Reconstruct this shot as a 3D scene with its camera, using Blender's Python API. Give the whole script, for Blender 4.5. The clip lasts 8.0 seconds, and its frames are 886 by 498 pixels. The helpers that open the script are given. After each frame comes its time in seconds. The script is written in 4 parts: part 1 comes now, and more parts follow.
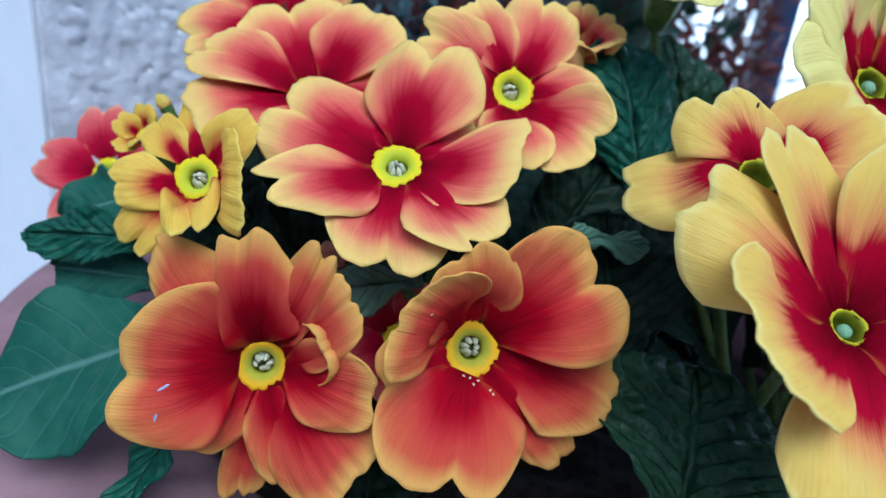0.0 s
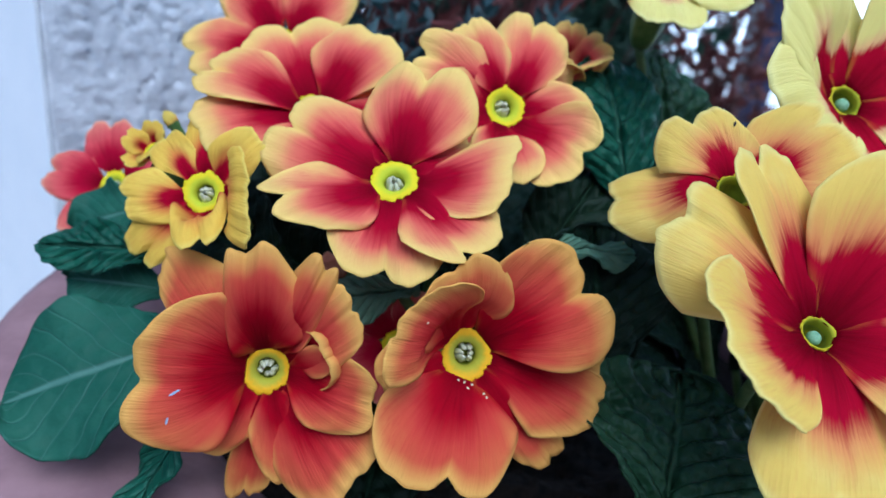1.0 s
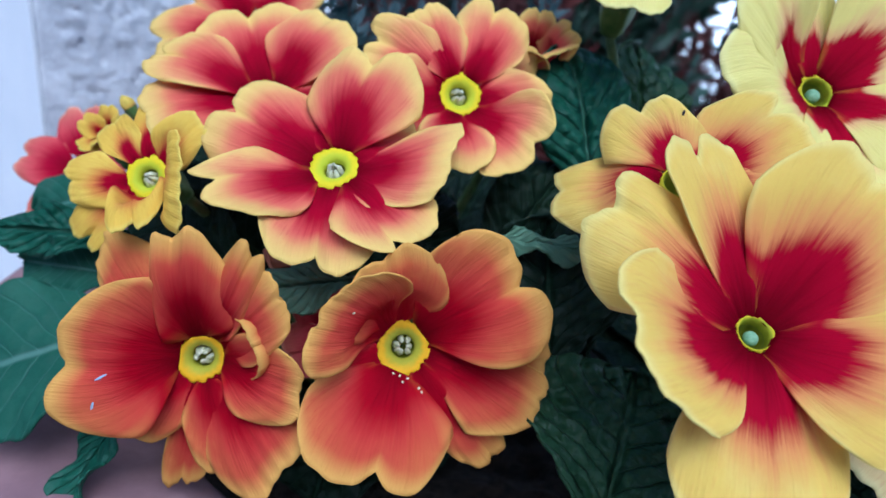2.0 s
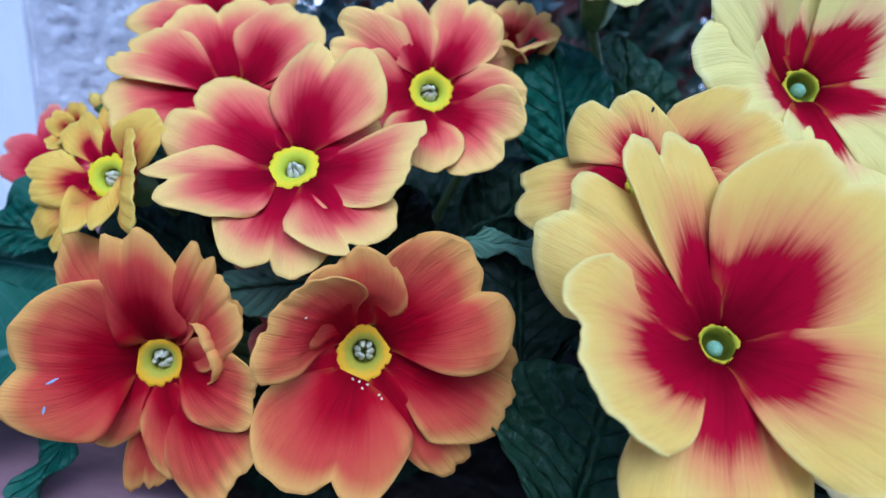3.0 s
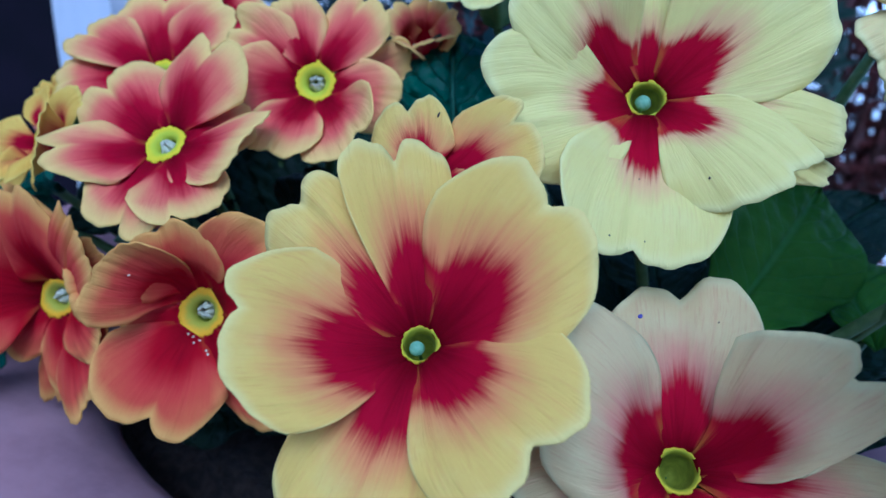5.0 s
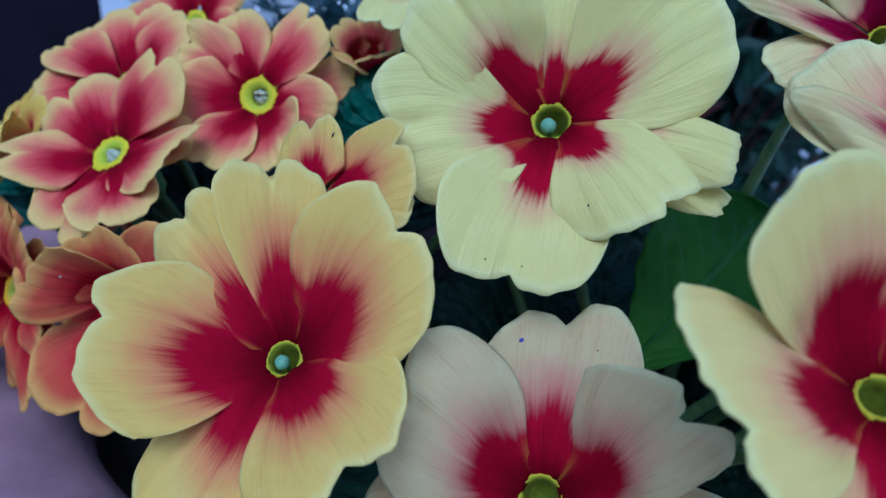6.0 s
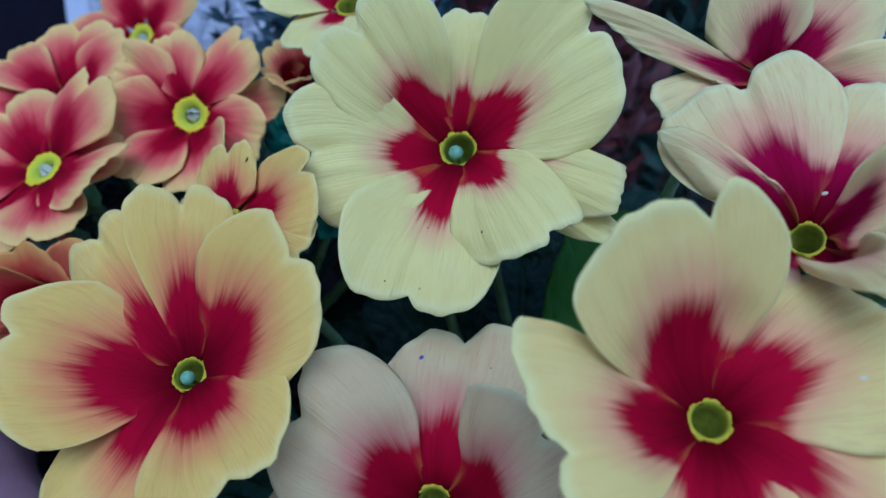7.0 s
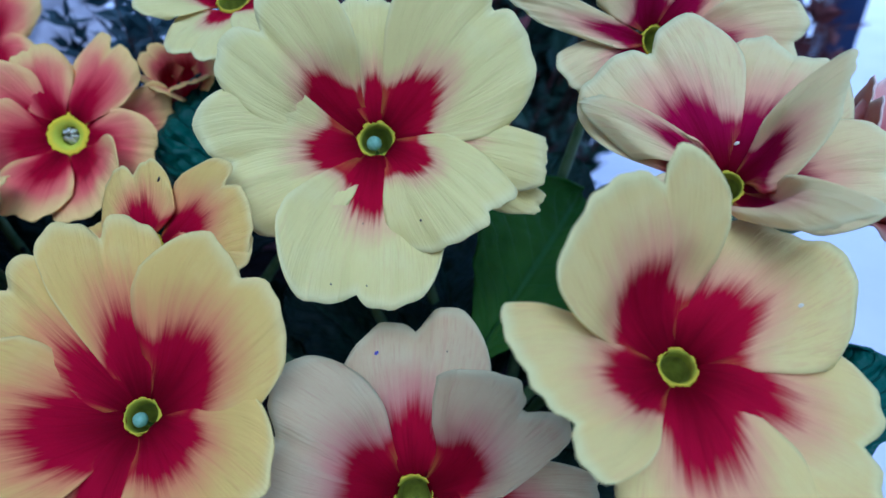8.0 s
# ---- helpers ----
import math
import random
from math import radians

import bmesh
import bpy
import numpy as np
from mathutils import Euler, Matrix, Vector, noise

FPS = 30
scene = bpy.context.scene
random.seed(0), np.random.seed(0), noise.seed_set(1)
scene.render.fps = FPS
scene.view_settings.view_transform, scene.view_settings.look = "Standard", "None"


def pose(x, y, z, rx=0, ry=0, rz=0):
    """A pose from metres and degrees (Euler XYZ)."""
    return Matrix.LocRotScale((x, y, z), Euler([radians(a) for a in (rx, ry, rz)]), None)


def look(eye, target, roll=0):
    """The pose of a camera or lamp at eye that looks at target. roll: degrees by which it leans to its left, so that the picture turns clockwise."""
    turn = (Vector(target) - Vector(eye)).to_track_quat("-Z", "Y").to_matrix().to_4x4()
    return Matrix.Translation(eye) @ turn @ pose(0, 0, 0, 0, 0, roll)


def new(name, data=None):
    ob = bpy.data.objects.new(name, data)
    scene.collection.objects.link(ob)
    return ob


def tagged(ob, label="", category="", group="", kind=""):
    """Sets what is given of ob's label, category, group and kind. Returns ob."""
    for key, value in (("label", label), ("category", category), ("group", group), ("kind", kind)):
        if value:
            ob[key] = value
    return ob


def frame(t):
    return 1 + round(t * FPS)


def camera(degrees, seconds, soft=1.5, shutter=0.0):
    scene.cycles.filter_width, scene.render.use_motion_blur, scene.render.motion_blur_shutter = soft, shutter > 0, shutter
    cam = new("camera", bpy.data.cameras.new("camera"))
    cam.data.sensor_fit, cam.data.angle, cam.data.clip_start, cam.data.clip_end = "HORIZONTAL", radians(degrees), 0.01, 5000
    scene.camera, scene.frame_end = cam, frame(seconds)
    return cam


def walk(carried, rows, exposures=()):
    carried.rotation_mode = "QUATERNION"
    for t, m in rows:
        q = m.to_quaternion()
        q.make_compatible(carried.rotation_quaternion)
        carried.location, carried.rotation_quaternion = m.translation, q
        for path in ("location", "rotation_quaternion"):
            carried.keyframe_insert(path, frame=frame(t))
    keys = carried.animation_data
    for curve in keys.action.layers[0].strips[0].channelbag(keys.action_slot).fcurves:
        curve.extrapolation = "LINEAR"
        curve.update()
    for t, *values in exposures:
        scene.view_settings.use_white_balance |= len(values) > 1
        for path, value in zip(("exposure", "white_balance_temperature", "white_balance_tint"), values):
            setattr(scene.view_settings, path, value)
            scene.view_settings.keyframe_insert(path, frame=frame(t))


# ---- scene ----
cam = camera(64.7, 8.0)
cam.data.dof.use_dof = True
cam.data.dof.focus_distance = 0.112
cam.data.dof.aperture_fstop = 21.0
EXPOSURES = [
    (0.0, 0.38, 4770, 4), (2.2, 0.41, 4750, 9), (3.5, 0.32, 4030, 16), (4.5, 0.13, 3900, 12), (5.8, -0.19, 3930, 9), (6.5, -0.26, 4000, 11), (7.2, -0.28, 4000, 14), (8.0, -0.19, 3980, 17),
]
PATH = [
    (0, (-0.0029, 0.0088, 0.4577), (0.0075, 0.1944, 0.3840), 6.44),
    (0.5, (-0.0005, 0.0069, 0.4616), (0.0102, 0.1924, 0.3876), 5.92),
    (1, (-0.0032, 0.0030, 0.4618), (0.0081, 0.1888, 0.3888), 6.36),
    (1.5, (0.0044, 0.0036, 0.4627), (0.0115, 0.1889, 0.3878), 5.95),
    (2, (0.0144, 0.0060, 0.4609), (0.0166, 0.1916, 0.3864), 6.51),
    (2.2, (0.0191, 0.0087, 0.4632), (0.0172, 0.1938, 0.3875), 5.93),
    (3.5, (0.0305, 0.0113, 0.4609), (0.0248, 0.1958, 0.3839), 6.04),
    (4, (0.0475, 0.0117, 0.4609), (0.0270, 0.1945, 0.3824), 6.67),
    (4.5, (0.0689, 0.0137, 0.4670), (0.0345, 0.1926, 0.3843), 6.96),
    (5.8, (0.1137, 0.0247, 0.4801), (0.0476, 0.1888, 0.3868), 4.66),
    (6, (0.1176, 0.0273, 0.4808), (0.0502, 0.1926, 0.3906), 5.26),
    (6.5, (0.1264, 0.0306, 0.4823), (0.0561, 0.1946, 0.3921), 6.84),
    (7, (0.1313, 0.0289, 0.4886), (0.0684, 0.1962, 0.3987), 6.67),
    (7.5, (0.1231, 0.0272, 0.4904), (0.0839, 0.1997, 0.3971), 4.95),
    (8, (0.1189, 0.0262, 0.4907), (0.0933, 0.2008, 0.3964), 3.75),
]
walk(cam, [(t, look(eye, target, roll)) for t, eye, target, roll in PATH], EXPOSURES)

# ---- world and light ----
world = bpy.data.worlds.new("sky")
scene.world = world
world.use_nodes = True
wn = world.node_tree
sky = wn.nodes.new("ShaderNodeTexSky")
sky.sky_type, sky.sun_disc = "NISHITA", False
sky.sun_elevation, sky.sun_rotation = radians(55), radians(174)
sky.dust_density = 3.0
wn.links.new(sky.outputs[0], wn.nodes["Background"].inputs[0])
wn.nodes["Background"].inputs[1].default_value = 0.13
sun_data = bpy.data.lights.new("sun", "SUN")
sun_data.energy, sun_data.angle, sun_data.color = 1.2, radians(38), (1.0, 0.97, 0.93)
sun = new("sun", sun_data)
sun.matrix_world = look((0.15, -1.35, 1.95), (0, 0, 0))


# ---- materials ----
class Graph:
    """A small builder of node materials."""

    def __init__(self, name):
        self.mat = bpy.data.materials.new(name)
        self.mat.use_nodes = True
        self.tree = self.mat.node_tree
        self.bsdf = self.tree.nodes["Principled BSDF"]
        self.out = self.tree.nodes["Material Output"]

    def put(self, socket, value):
        if isinstance(value, bpy.types.NodeSocket):
            self.tree.links.new(value, socket)
        elif isinstance(value, tuple) and len(value) == 3 and socket.type == "RGBA":
            socket.default_value = (*value, 1)
        else:
            socket.default_value = value

    def node(self, kind, inputs=(), **settings):
        n = self.tree.nodes.new(kind)
        for key, value in settings.items():
            setattr(n, key, value)
        for key, value in dict(inputs).items():
            self.put(n.inputs[key], value)
        return n

    def math(self, op, a, b=0.0, clamp=False):
        return self.node("ShaderNodeMath", {0: a, 1: b}, operation=op, use_clamp=clamp).outputs[0]

    def mix(self, f, a, b, blend="MIX"):
        n = self.node("ShaderNodeMix", {0: f, 6: a, 7: b}, data_type="RGBA", blend_type=blend)
        return n.outputs[2]

    def step(self, x, lo, hi):
        return self.node("ShaderNodeMapRange", {0: x, 1: lo, 2: hi}, interpolation_type="SMOOTHSTEP").outputs[0]

    def noise(self, vector, scale, detail=3.0, rough=0.55):
        return self.node("ShaderNodeTexNoise", {"Vector": vector, "Scale": scale, "Detail": detail, "Roughness": rough}).outputs[0]

    def vec(self, x, y, z):
        return self.node("ShaderNodeCombineXYZ", {0: x, 1: y, 2: z}).outputs[0]

    def uv(self):
        s = self.node("ShaderNodeSeparateXYZ", {0: self.node("ShaderNodeTexCoord").outputs["UV"]})
        return s.outputs[0], s.outputs[1]

    def obj(self):
        return self.node("ShaderNodeTexCoord").outputs["Object"]

    def rnd(self):
        return self.node("ShaderNodeObjectInfo").outputs["Random"]

    def bump(self, height, strength, distance=0.001):
        n = self.node("ShaderNodeBump", {"Height": height, "Strength": strength, "Distance": distance})
        self.put(self.bsdf.inputs["Normal"], n.outputs[0])
        return n.outputs[0]

    def set(self, **values):
        for key, value in values.items():
            self.put(self.bsdf.inputs[key.replace("_", " ")], value)
        return self

    def translucent(self, colour, amount):
        t = self.node("ShaderNodeBsdfTranslucent", {0: colour})
        m = self.node("ShaderNodeMixShader", {0: amount, 1: self.bsdf.outputs[0], 2: t.outputs[0]})
        self.put(self.out.inputs[0], m.outputs[0])


def petal_material(name, deep, red, blend, body, rim, reach, soft, streak, back, rim_from=0.90, wedge=0.30, rays=0.32, line=0.20):
    """A petal: crimson from the throat out to 'reach', feathered along the veins, then the body colour and a paler rim."""
    g = Graph(name)
    s, v = g.uv()
    e = g.node("ShaderNodeSeparateXYZ", {0: g.node("ShaderNodeUVMap", uv_map="Edge").outputs[0]})
    a = g.math("ABSOLUTE", g.math("SUBTRACT", g.math("MULTIPLY", v, 2.0), 1.0))
    across = g.math("ABSOLUTE", g.math("SUBTRACT", g.math("MULTIPLY", e.outputs[1], 2.0), 1.0))
    seed = g.math("MULTIPLY", g.rnd(), 60.0)
    vein = g.noise(g.vec(g.math("MULTIPLY", s, 1.6), g.math("MULTIPLY", v, 27.0), seed), 1.0, 4.0, 0.6)
    fine = g.noise(g.vec(g.math("MULTIPLY", s, 7.0), g.math("MULTIPLY", v, 75.0), seed), 1.0, 2.0, 0.6)
    blot = g.noise(g.obj(), 140.0, 4.0)
    fan = g.noise(g.vec(g.math("MULTIPLY", s, 0.7), g.math("MULTIPLY", v, 9.0), g.math("ADD", seed, 7.0)), 1.0, 2.0, 0.5)
    flank = g.math("MULTIPLY", g.math("POWER", a, 2.1), g.step(s, 0.06, 0.40))
    k = g.math("ADD", s, g.math("MULTIPLY", flank, wedge))
    k = g.math("ADD", k, g.math("MULTIPLY", g.math("SUBTRACT", fan, 0.5), streak * 1.0))
    k = g.math("ADD", k, g.math("MULTIPLY", g.math("SUBTRACT", vein, 0.5), streak * 1.35))
    k = g.math("ADD", k, g.math("MULTIPLY", g.math("SUBTRACT", fine, 0.5), streak * 0.5))
    k = g.math("ADD", k, g.math("MULTIPLY", g.math("SUBTRACT", blot, 0.5), 0.10))
    k = g.math("ADD", k, g.math("MULTIPLY", g.math("SUBTRACT", g.rnd(), 0.5), 0.08))
    body2 = g.mix(g.math("MULTIPLY", g.step(blot, 0.45, 0.75), 0.35), body, rim)
    col = g.mix(g.step(k, 0.05, reach * 0.8), deep, red)
    col = g.mix(g.step(k, reach - soft, reach + soft * 0.3), col, blend)
    col = g.mix(g.step(k, reach - soft * 0.35, reach + soft * 2.1), col, body2)
    dark = g.math("MULTIPLY", g.step(vein, 0.50, 0.68), g.math("SUBTRACT", 1.0, g.step(k, reach - 0.25, reach)))
    col = g.mix(g.math("MULTIPLY", dark, 0.40), col, deep)
    lines = g.math("MULTIPLY", g.step(fine, 0.52, 0.66), g.step(k, reach - 0.05, reach + 0.15))
    patch = g.step(g.noise(g.obj(), 95.0, 2.0), 0.38, 0.66)
    col = g.mix(g.math("MULTIPLY", g.math("MULTIPLY", lines, patch), line), col, blend)
    broad = g.math("MULTIPLY", g.step(vein, 0.54, 0.70), g.step(k, reach, reach + 0.2))
    col = g.mix(g.math("MULTIPLY", broad, line * 0.7), col, blend)
    # shade of the fine furrows between the veins, multiplied into the colour
    furrow_shade = g.math("MULTIPLY", g.step(fine, 0.46, 0.68), g.math("ADD", 0.35, g.math("MULTIPLY", patch, 0.65)))
    col = g.mix(g.math("MULTIPLY", furrow_shade, 0.13), col, (0.78, 0.73, 0.62), "MULTIPLY")
    edge = g.math("MAXIMUM", e.outputs[0], g.math("MULTIPLY", across, g.step(s, 0.05, 0.3)))
    col = g.mix(g.math("MULTIPLY", g.step(edge, rim_from, 1.0), g.step(s, 0.28, 0.62)), col, rim)
    hem = g.math("MULTIPLY", g.step(edge, 0.955, 1.0), g.step(s, 0.34, 0.62))
    col = g.mix(g.math("MULTIPLY", hem, 0.42), col, rim)
    grain = g.noise(g.obj(), 1700.0, 2.0)
    col = g.mix(g.math("MULTIPLY", g.math("MULTIPLY", g.step(grain, 0.42, 0.72), g.step(k, reach, reach + 0.2)), 0.05), col, blend)
    # golden rays between the petals, next to the eye
    ray = g.math("MULTIPLY", g.step(g.math("ADD", a, g.math("MULTIPLY", g.math("SUBTRACT", fine, 0.5), 0.5)), 0.78, 1.02), g.math("SUBTRACT", 1.0, g.step(s, 0.14, 0.30)))
    col = g.mix(g.math("MULTIPLY", ray, rays), col, (0.72, 0.33, 0.03))
    g.set(Base_Color=col, Roughness=0.6)
    g.bsdf.inputs["Specular IOR Level"].default_value = 0.025
    g.bump(g.math("ADD", g.math("MULTIPLY", vein, 0.55), g.math("MULTIPLY", fine, 0.34)), 0.70, 0.0007)
    g.translucent(col, back * 0.5)
    return g.mat


DEEP, RED = (0.14, 0.0, 0.006), (0.41, 0.0, 0.021)
MAGENTA = (0.33, 0.0, 0.040)
petal_salmon = petal_material("petal_salmon", DEEP, RED, (0.72, 0.10, 0.085), (0.86, 0.38, 0.15), (0.91, 0.64, 0.17), 0.70, 0.20, 0.12, 0.22, 0.66, 0.42, 0.2, 0.36)
petal_orange = petal_material("petal_orange", DEEP, (0.40, 0.0, 0.012), (0.57, 0.046, 0.038), (0.65, 0.185, 0.056), (0.79, 0.43, 0.095), 0.72, 0.22, 0.12, 0.20, 0.78, 0.40, 0.2, 0.36)
petal_gold = petal_material("petal_gold", DEEP, RED, (0.72, 0.22, 0.05), (0.86, 0.56, 0.075), (0.89, 0.66, 0.12), 0.60, 0.12, 0.12, 0.24, wedge=0.40)
petal_yellow = petal_material("petal_yellow", DEEP, RED, (0.76, 0.29, 0.095), (0.85, 0.595, 0.115), (0.89, 0.72, 0.21), 0.62, 0.13, 0.15, 0.28, wedge=0.36)
petal_cream = petal_material("petal_cream", DEEP, RED, (0.82, 0.50, 0.21), (0.87, 0.76, 0.225), (0.89, 0.81, 0.30), 0.54, 0.09, 0.12, 0.30, wedge=0.46, line=0.12)
petal_creamy = petal_material("petal_creamy", DEEP, MAGENTA, (0.81, 0.42, 0.21), (0.88, 0.71, 0.26), (0.90, 0.81, 0.34), 0.62, 0.14, 0.12, 0.30, wedge=0.46, line=0.18)
petal_ivory = petal_material("petal_ivory", DEEP, RED, (0.81, 0.41, 0.17), (0.87, 0.68, 0.185), (0.89, 0.79, 0.27), 0.625, 0.14, 0.15, 0.30, wedge=0.50, line=0.20)
petal_blush = petal_material("petal_blush", DEEP, RED, (0.64, 0.27, 0.17), (0.72, 0.56, 0.25), (0.74, 0.66, 0.31), 0.60, 0.13, 0.12, 0.30, wedge=0.40, line=0.26)
petal_rose = petal_material("petal_rose", DEEP, MAGENTA, (0.72, 0.20, 0.16), (0.80, 0.42, 0.30), (0.86, 0.66, 0.46), 0.55, 0.18, 0.14, 0.2, wedge=0.2)
petal_pink = petal_material("petal_pink", DEEP, (0.42, 0.002, 0.03), (0.62, 0.07, 0.085), (0.72, 0.20, 0.14), (0.78, 0.35, 0.22), 0.70, 0.22, 0.14, 0.12, wedge=0.18)


def plain(name, a, b, scale, rough, bump=0.3, distance=0.0006, back=0.0, spec=0.4):
    g = Graph(name)
    n = g.noise(g.obj(), scale, 5.0, 0.6)
    col = g.mix(g.step(n, 0.3, 0.7), a, b)
    g.set(Base_Color=col, Roughness=rough)
    g.bsdf.inputs["Specular IOR Level"].default_value = spec
    g.bump(n, bump, distance)
    if back:
        g.translucent(col, back)
    return g.mat


def eye_material(name, outer, inner):
    g = Graph(name)
    s, v = g.uv()
    n = g.noise(g.obj(), 900.0, 3.0)
    col = g.mix(g.step(g.math("ADD", s, g.math("MULTIPLY", g.math("SUBTRACT", n, 0.5), 0.3)), 0.28, 0.66), inner, outer)
    g.set(Base_Color=col, Roughness=0.6)
    g.bsdf.inputs["Specular IOR Level"].default_value = 0.12
    g.bump(n, 0.4, 0.0003)
    return g.mat


eye_yellow = eye_material("eye_yellow", (0.78, 0.64, 0.0), (0.56, 0.60, 0.02))
eye_amber = eye_material("eye_amber", (0.80, 0.44, 0.0), (0.44, 0.42, 0.03))
eye_green = eye_material("eye_green", (0.56, 0.45, 0.006), (0.34, 0.36, 0.012))
throat_mat = plain("throat_green", (0.20, 0.22, 0.008), (0.32, 0.34, 0.014), 500, 0.55, back=0.08)
stamen_mat = plain("stamen_cream", (0.58, 0.58, 0.36), (0.76, 0.74, 0.56), 1500, 0.6)
pistil_mat = plain("pistil_mint", (0.20, 0.40, 0.20), (0.30, 0.50, 0.28), 1500, 0.5)
stem_mat = plain("stem_green", (0.07, 0.13, 0.03), (0.14, 0.20, 0.06), 260, 0.55, 0.4, 0.0005, 0.1)
calyx_mat = plain("calyx_green", (0.07, 0.15, 0.03), (0.16, 0.24, 0.06), 300, 0.55, 0.4, 0.0005, 0.1)
soil_mat = plain("soil", (0.008, 0.006, 0.005), (0.035, 0.024, 0.016), 320, 0.95, 1.0, 0.003)


def leaf_material(name, dark, light, rib, gloss=0.42, back=0.12, net_amount=0.16, relief=0.7):
    g = Graph(name)
    s, v = g.uv()
    c = g.math("SUBTRACT", g.math("MULTIPLY", v, 2.0), 1.0)
    a = g.math("ABSOLUTE", c)
    wob = g.noise(g.obj(), 70.0, 2.0)
    # side veins run outwards and towards the tip
    ph = g.math("SUBTRACT", g.math("MULTIPLY", s, 9.0), g.math("MULTIPLY", a, 2.6))
    ph = g.math("ADD", ph, g.math("MULTIPLY", wob, 1.2))
    saw = g.math("ABSOLUTE", g.math("SUBTRACT", g.math("FRACT", ph), 0.5))
    side = g.math("SUBTRACT", 1.0, g.step(saw, 0.0, 0.09))
    mid = g.math("SUBTRACT", 1.0, g.step(a, 0.012, 0.07))
    cell = g.node("ShaderNodeTexVoronoi", {"Vector": g.obj(), "Scale": 400.0}, feature="DISTANCE_TO_EDGE").outputs[0]
    net = g.math("SUBTRACT", 1.0, g.step(cell, 0.0, 0.16))
    tone = g.noise(g.obj(), 45.0, 4.0)
    col = g.mix(g.step(tone, 0.3, 0.72), dark, light)
    col = g.mix(g.math("MULTIPLY", net, net_amount), col, rib)
    col = g.mix(g.math("MULTIPLY", side, 0.22), col, rib)
    col = g.mix(g.math("MULTIPLY", mid, 0.75), col, rib)
    g.set(Base_Color=col, Roughness=g.math("ADD", gloss, g.math("MULTIPLY", tone, 0.18)))
    g.bsdf.inputs["Specular IOR Level"].default_value = 0.22
    quilt = g.math("SUBTRACT", 1.0, g.step(g.node("ShaderNodeTexVoronoi", {"Vector": g.obj(), "Scale": 330.0}, feature="SMOOTH_F1").outputs[0], 0.1, 0.85))
    h = g.math("ADD", quilt, g.math("MULTIPLY", g.noise(g.obj(), 500.0, 2.0), 0.5))
    h = g.math("SUBTRACT", h, g.math("MULTIPLY", g.math("MAXIMUM", side, mid), 0.7))
    g.bump(h, relief, 0.0018)
    g.translucent(col, back)
    return g.mat


leaf_dark = leaf_material("leaf_dark", (0.015, 0.046, 0.017), (0.034, 0.084, 0.034), (0.055, 0.115, 0.055), 0.32, 0.08, 0.06, 0.85)
# inner leaves: the dark of the gaps between flowers is put into this colour
leaf_shaded = leaf_material("leaf_shaded", (0.004, 0.014, 0.006), (0.010, 0.028, 0.012), (0.018, 0.045, 0.022), 0.50, 0.06, 0.05, 0.6)
leaf_mid = leaf_material("leaf_mid", (0.012, 0.078, 0.044), (0.032, 0.135, 0.078), (0.08, 0.20, 0.13), 0.40, 0.12, 0.05, 0.8)
leaf_smooth = leaf_material("leaf_smooth", (0.018, 0.090, 0.054), (0.034, 0.128, 0.076), (0.14, 0.27, 0.21), 0.5, 0.12, 0.03, 0.35)
leaf_fresh = leaf_material("leaf_fresh", (0.045, 0.130, 0.004), (0.075, 0.190, 0.010), (0.08, 0.20, 0.04), 0.5, 0.4, 0.04, 0.4)
leaf_pale = leaf_material("leaf_pale", (0.13, 0.25, 0.15), (0.20, 0.34, 0.22), (0.2, 0.3, 0.2), 0.5, 0.15)


def plaster_material():
    g = Graph("white_plaster")
    n = g.noise(g.obj(), 60.0, 6.0, 0.65)
    m = g.noise(g.obj(), 9.0, 4.0, 0.6)
    col = g.mix(g.step(n, 0.32, 0.62), (0.52, 0.52, 0.53), (0.78, 0.78, 0.78))
    col = g.mix(g.math("MULTIPLY", g.step(m, 0.5, 0.8), 0.3), col, (0.55, 0.55, 0.55))
    g.set(Base_Color=col, Roughness=0.9)
    g.bump(g.noise(g.obj(), 170.0, 5.0, 0.7), 0.6, 0.003)
    return g.mat


plaster = plaster_material()
smooth_white = plain("smooth_white_paint", (0.88, 0.89, 0.90), (0.93, 0.93, 0.93), 30, 0.7, 0.2, 0.001)
plaster_rear = plain("grey_render", (0.20, 0.19, 0.18), (0.28, 0.27, 0.26), 6, 0.9, 0.4, 0.004)
terracotta = plain("terracotta", (0.25, 0.140, 0.150), (0.37, 0.215, 0.220), 55, 0.75, 0.35, 0.0012)
door_paint = plain("door_dark_paint", (0.004, 0.003, 0.007), (0.008, 0.005, 0.012), 25, 0.7, 0.2, 0.001, 0.0, 0.15)
paving = plain("pale_paving", (0.74, 0.74, 0.72), (0.84, 0.83, 0.81), 3.5, 0.85, 0.4, 0.003)
post_paint = plain("post_navy_paint", (0.006, 0.014, 0.05), (0.010, 0.022, 0.07), 40, 0.4, 0.1, 0.001)
twig_mat = plain("twig_bark", (0.035, 0.014, 0.010), (0.09, 0.035, 0.024), 220, 0.8, 0.6, 0.001)
sprig_green = plain("sprig_green", (0.010, 0.030, 0.018), (0.030, 0.070, 0.040), 60, 0.55, 0.3, 0.0005, 0.1)
fibre_blue = plain("fibre_blue", (0.30, 0.38, 0.50), (0.45, 0.52, 0.62), 900, 0.5)
pollen_cream = plain("pollen_cream", (0.75, 0.66, 0.38), (0.85, 0.78, 0.52), 2000, 0.7)
dirt_dark = plain("dirt_dark", (0.02, 0.015, 0.015), (0.05, 0.03, 0.03), 2000, 0.8)
insect_blue = plain("speck_violet", (0.06, 0.05, 0.25), (0.12, 0.10, 0.38), 2000, 0.5)
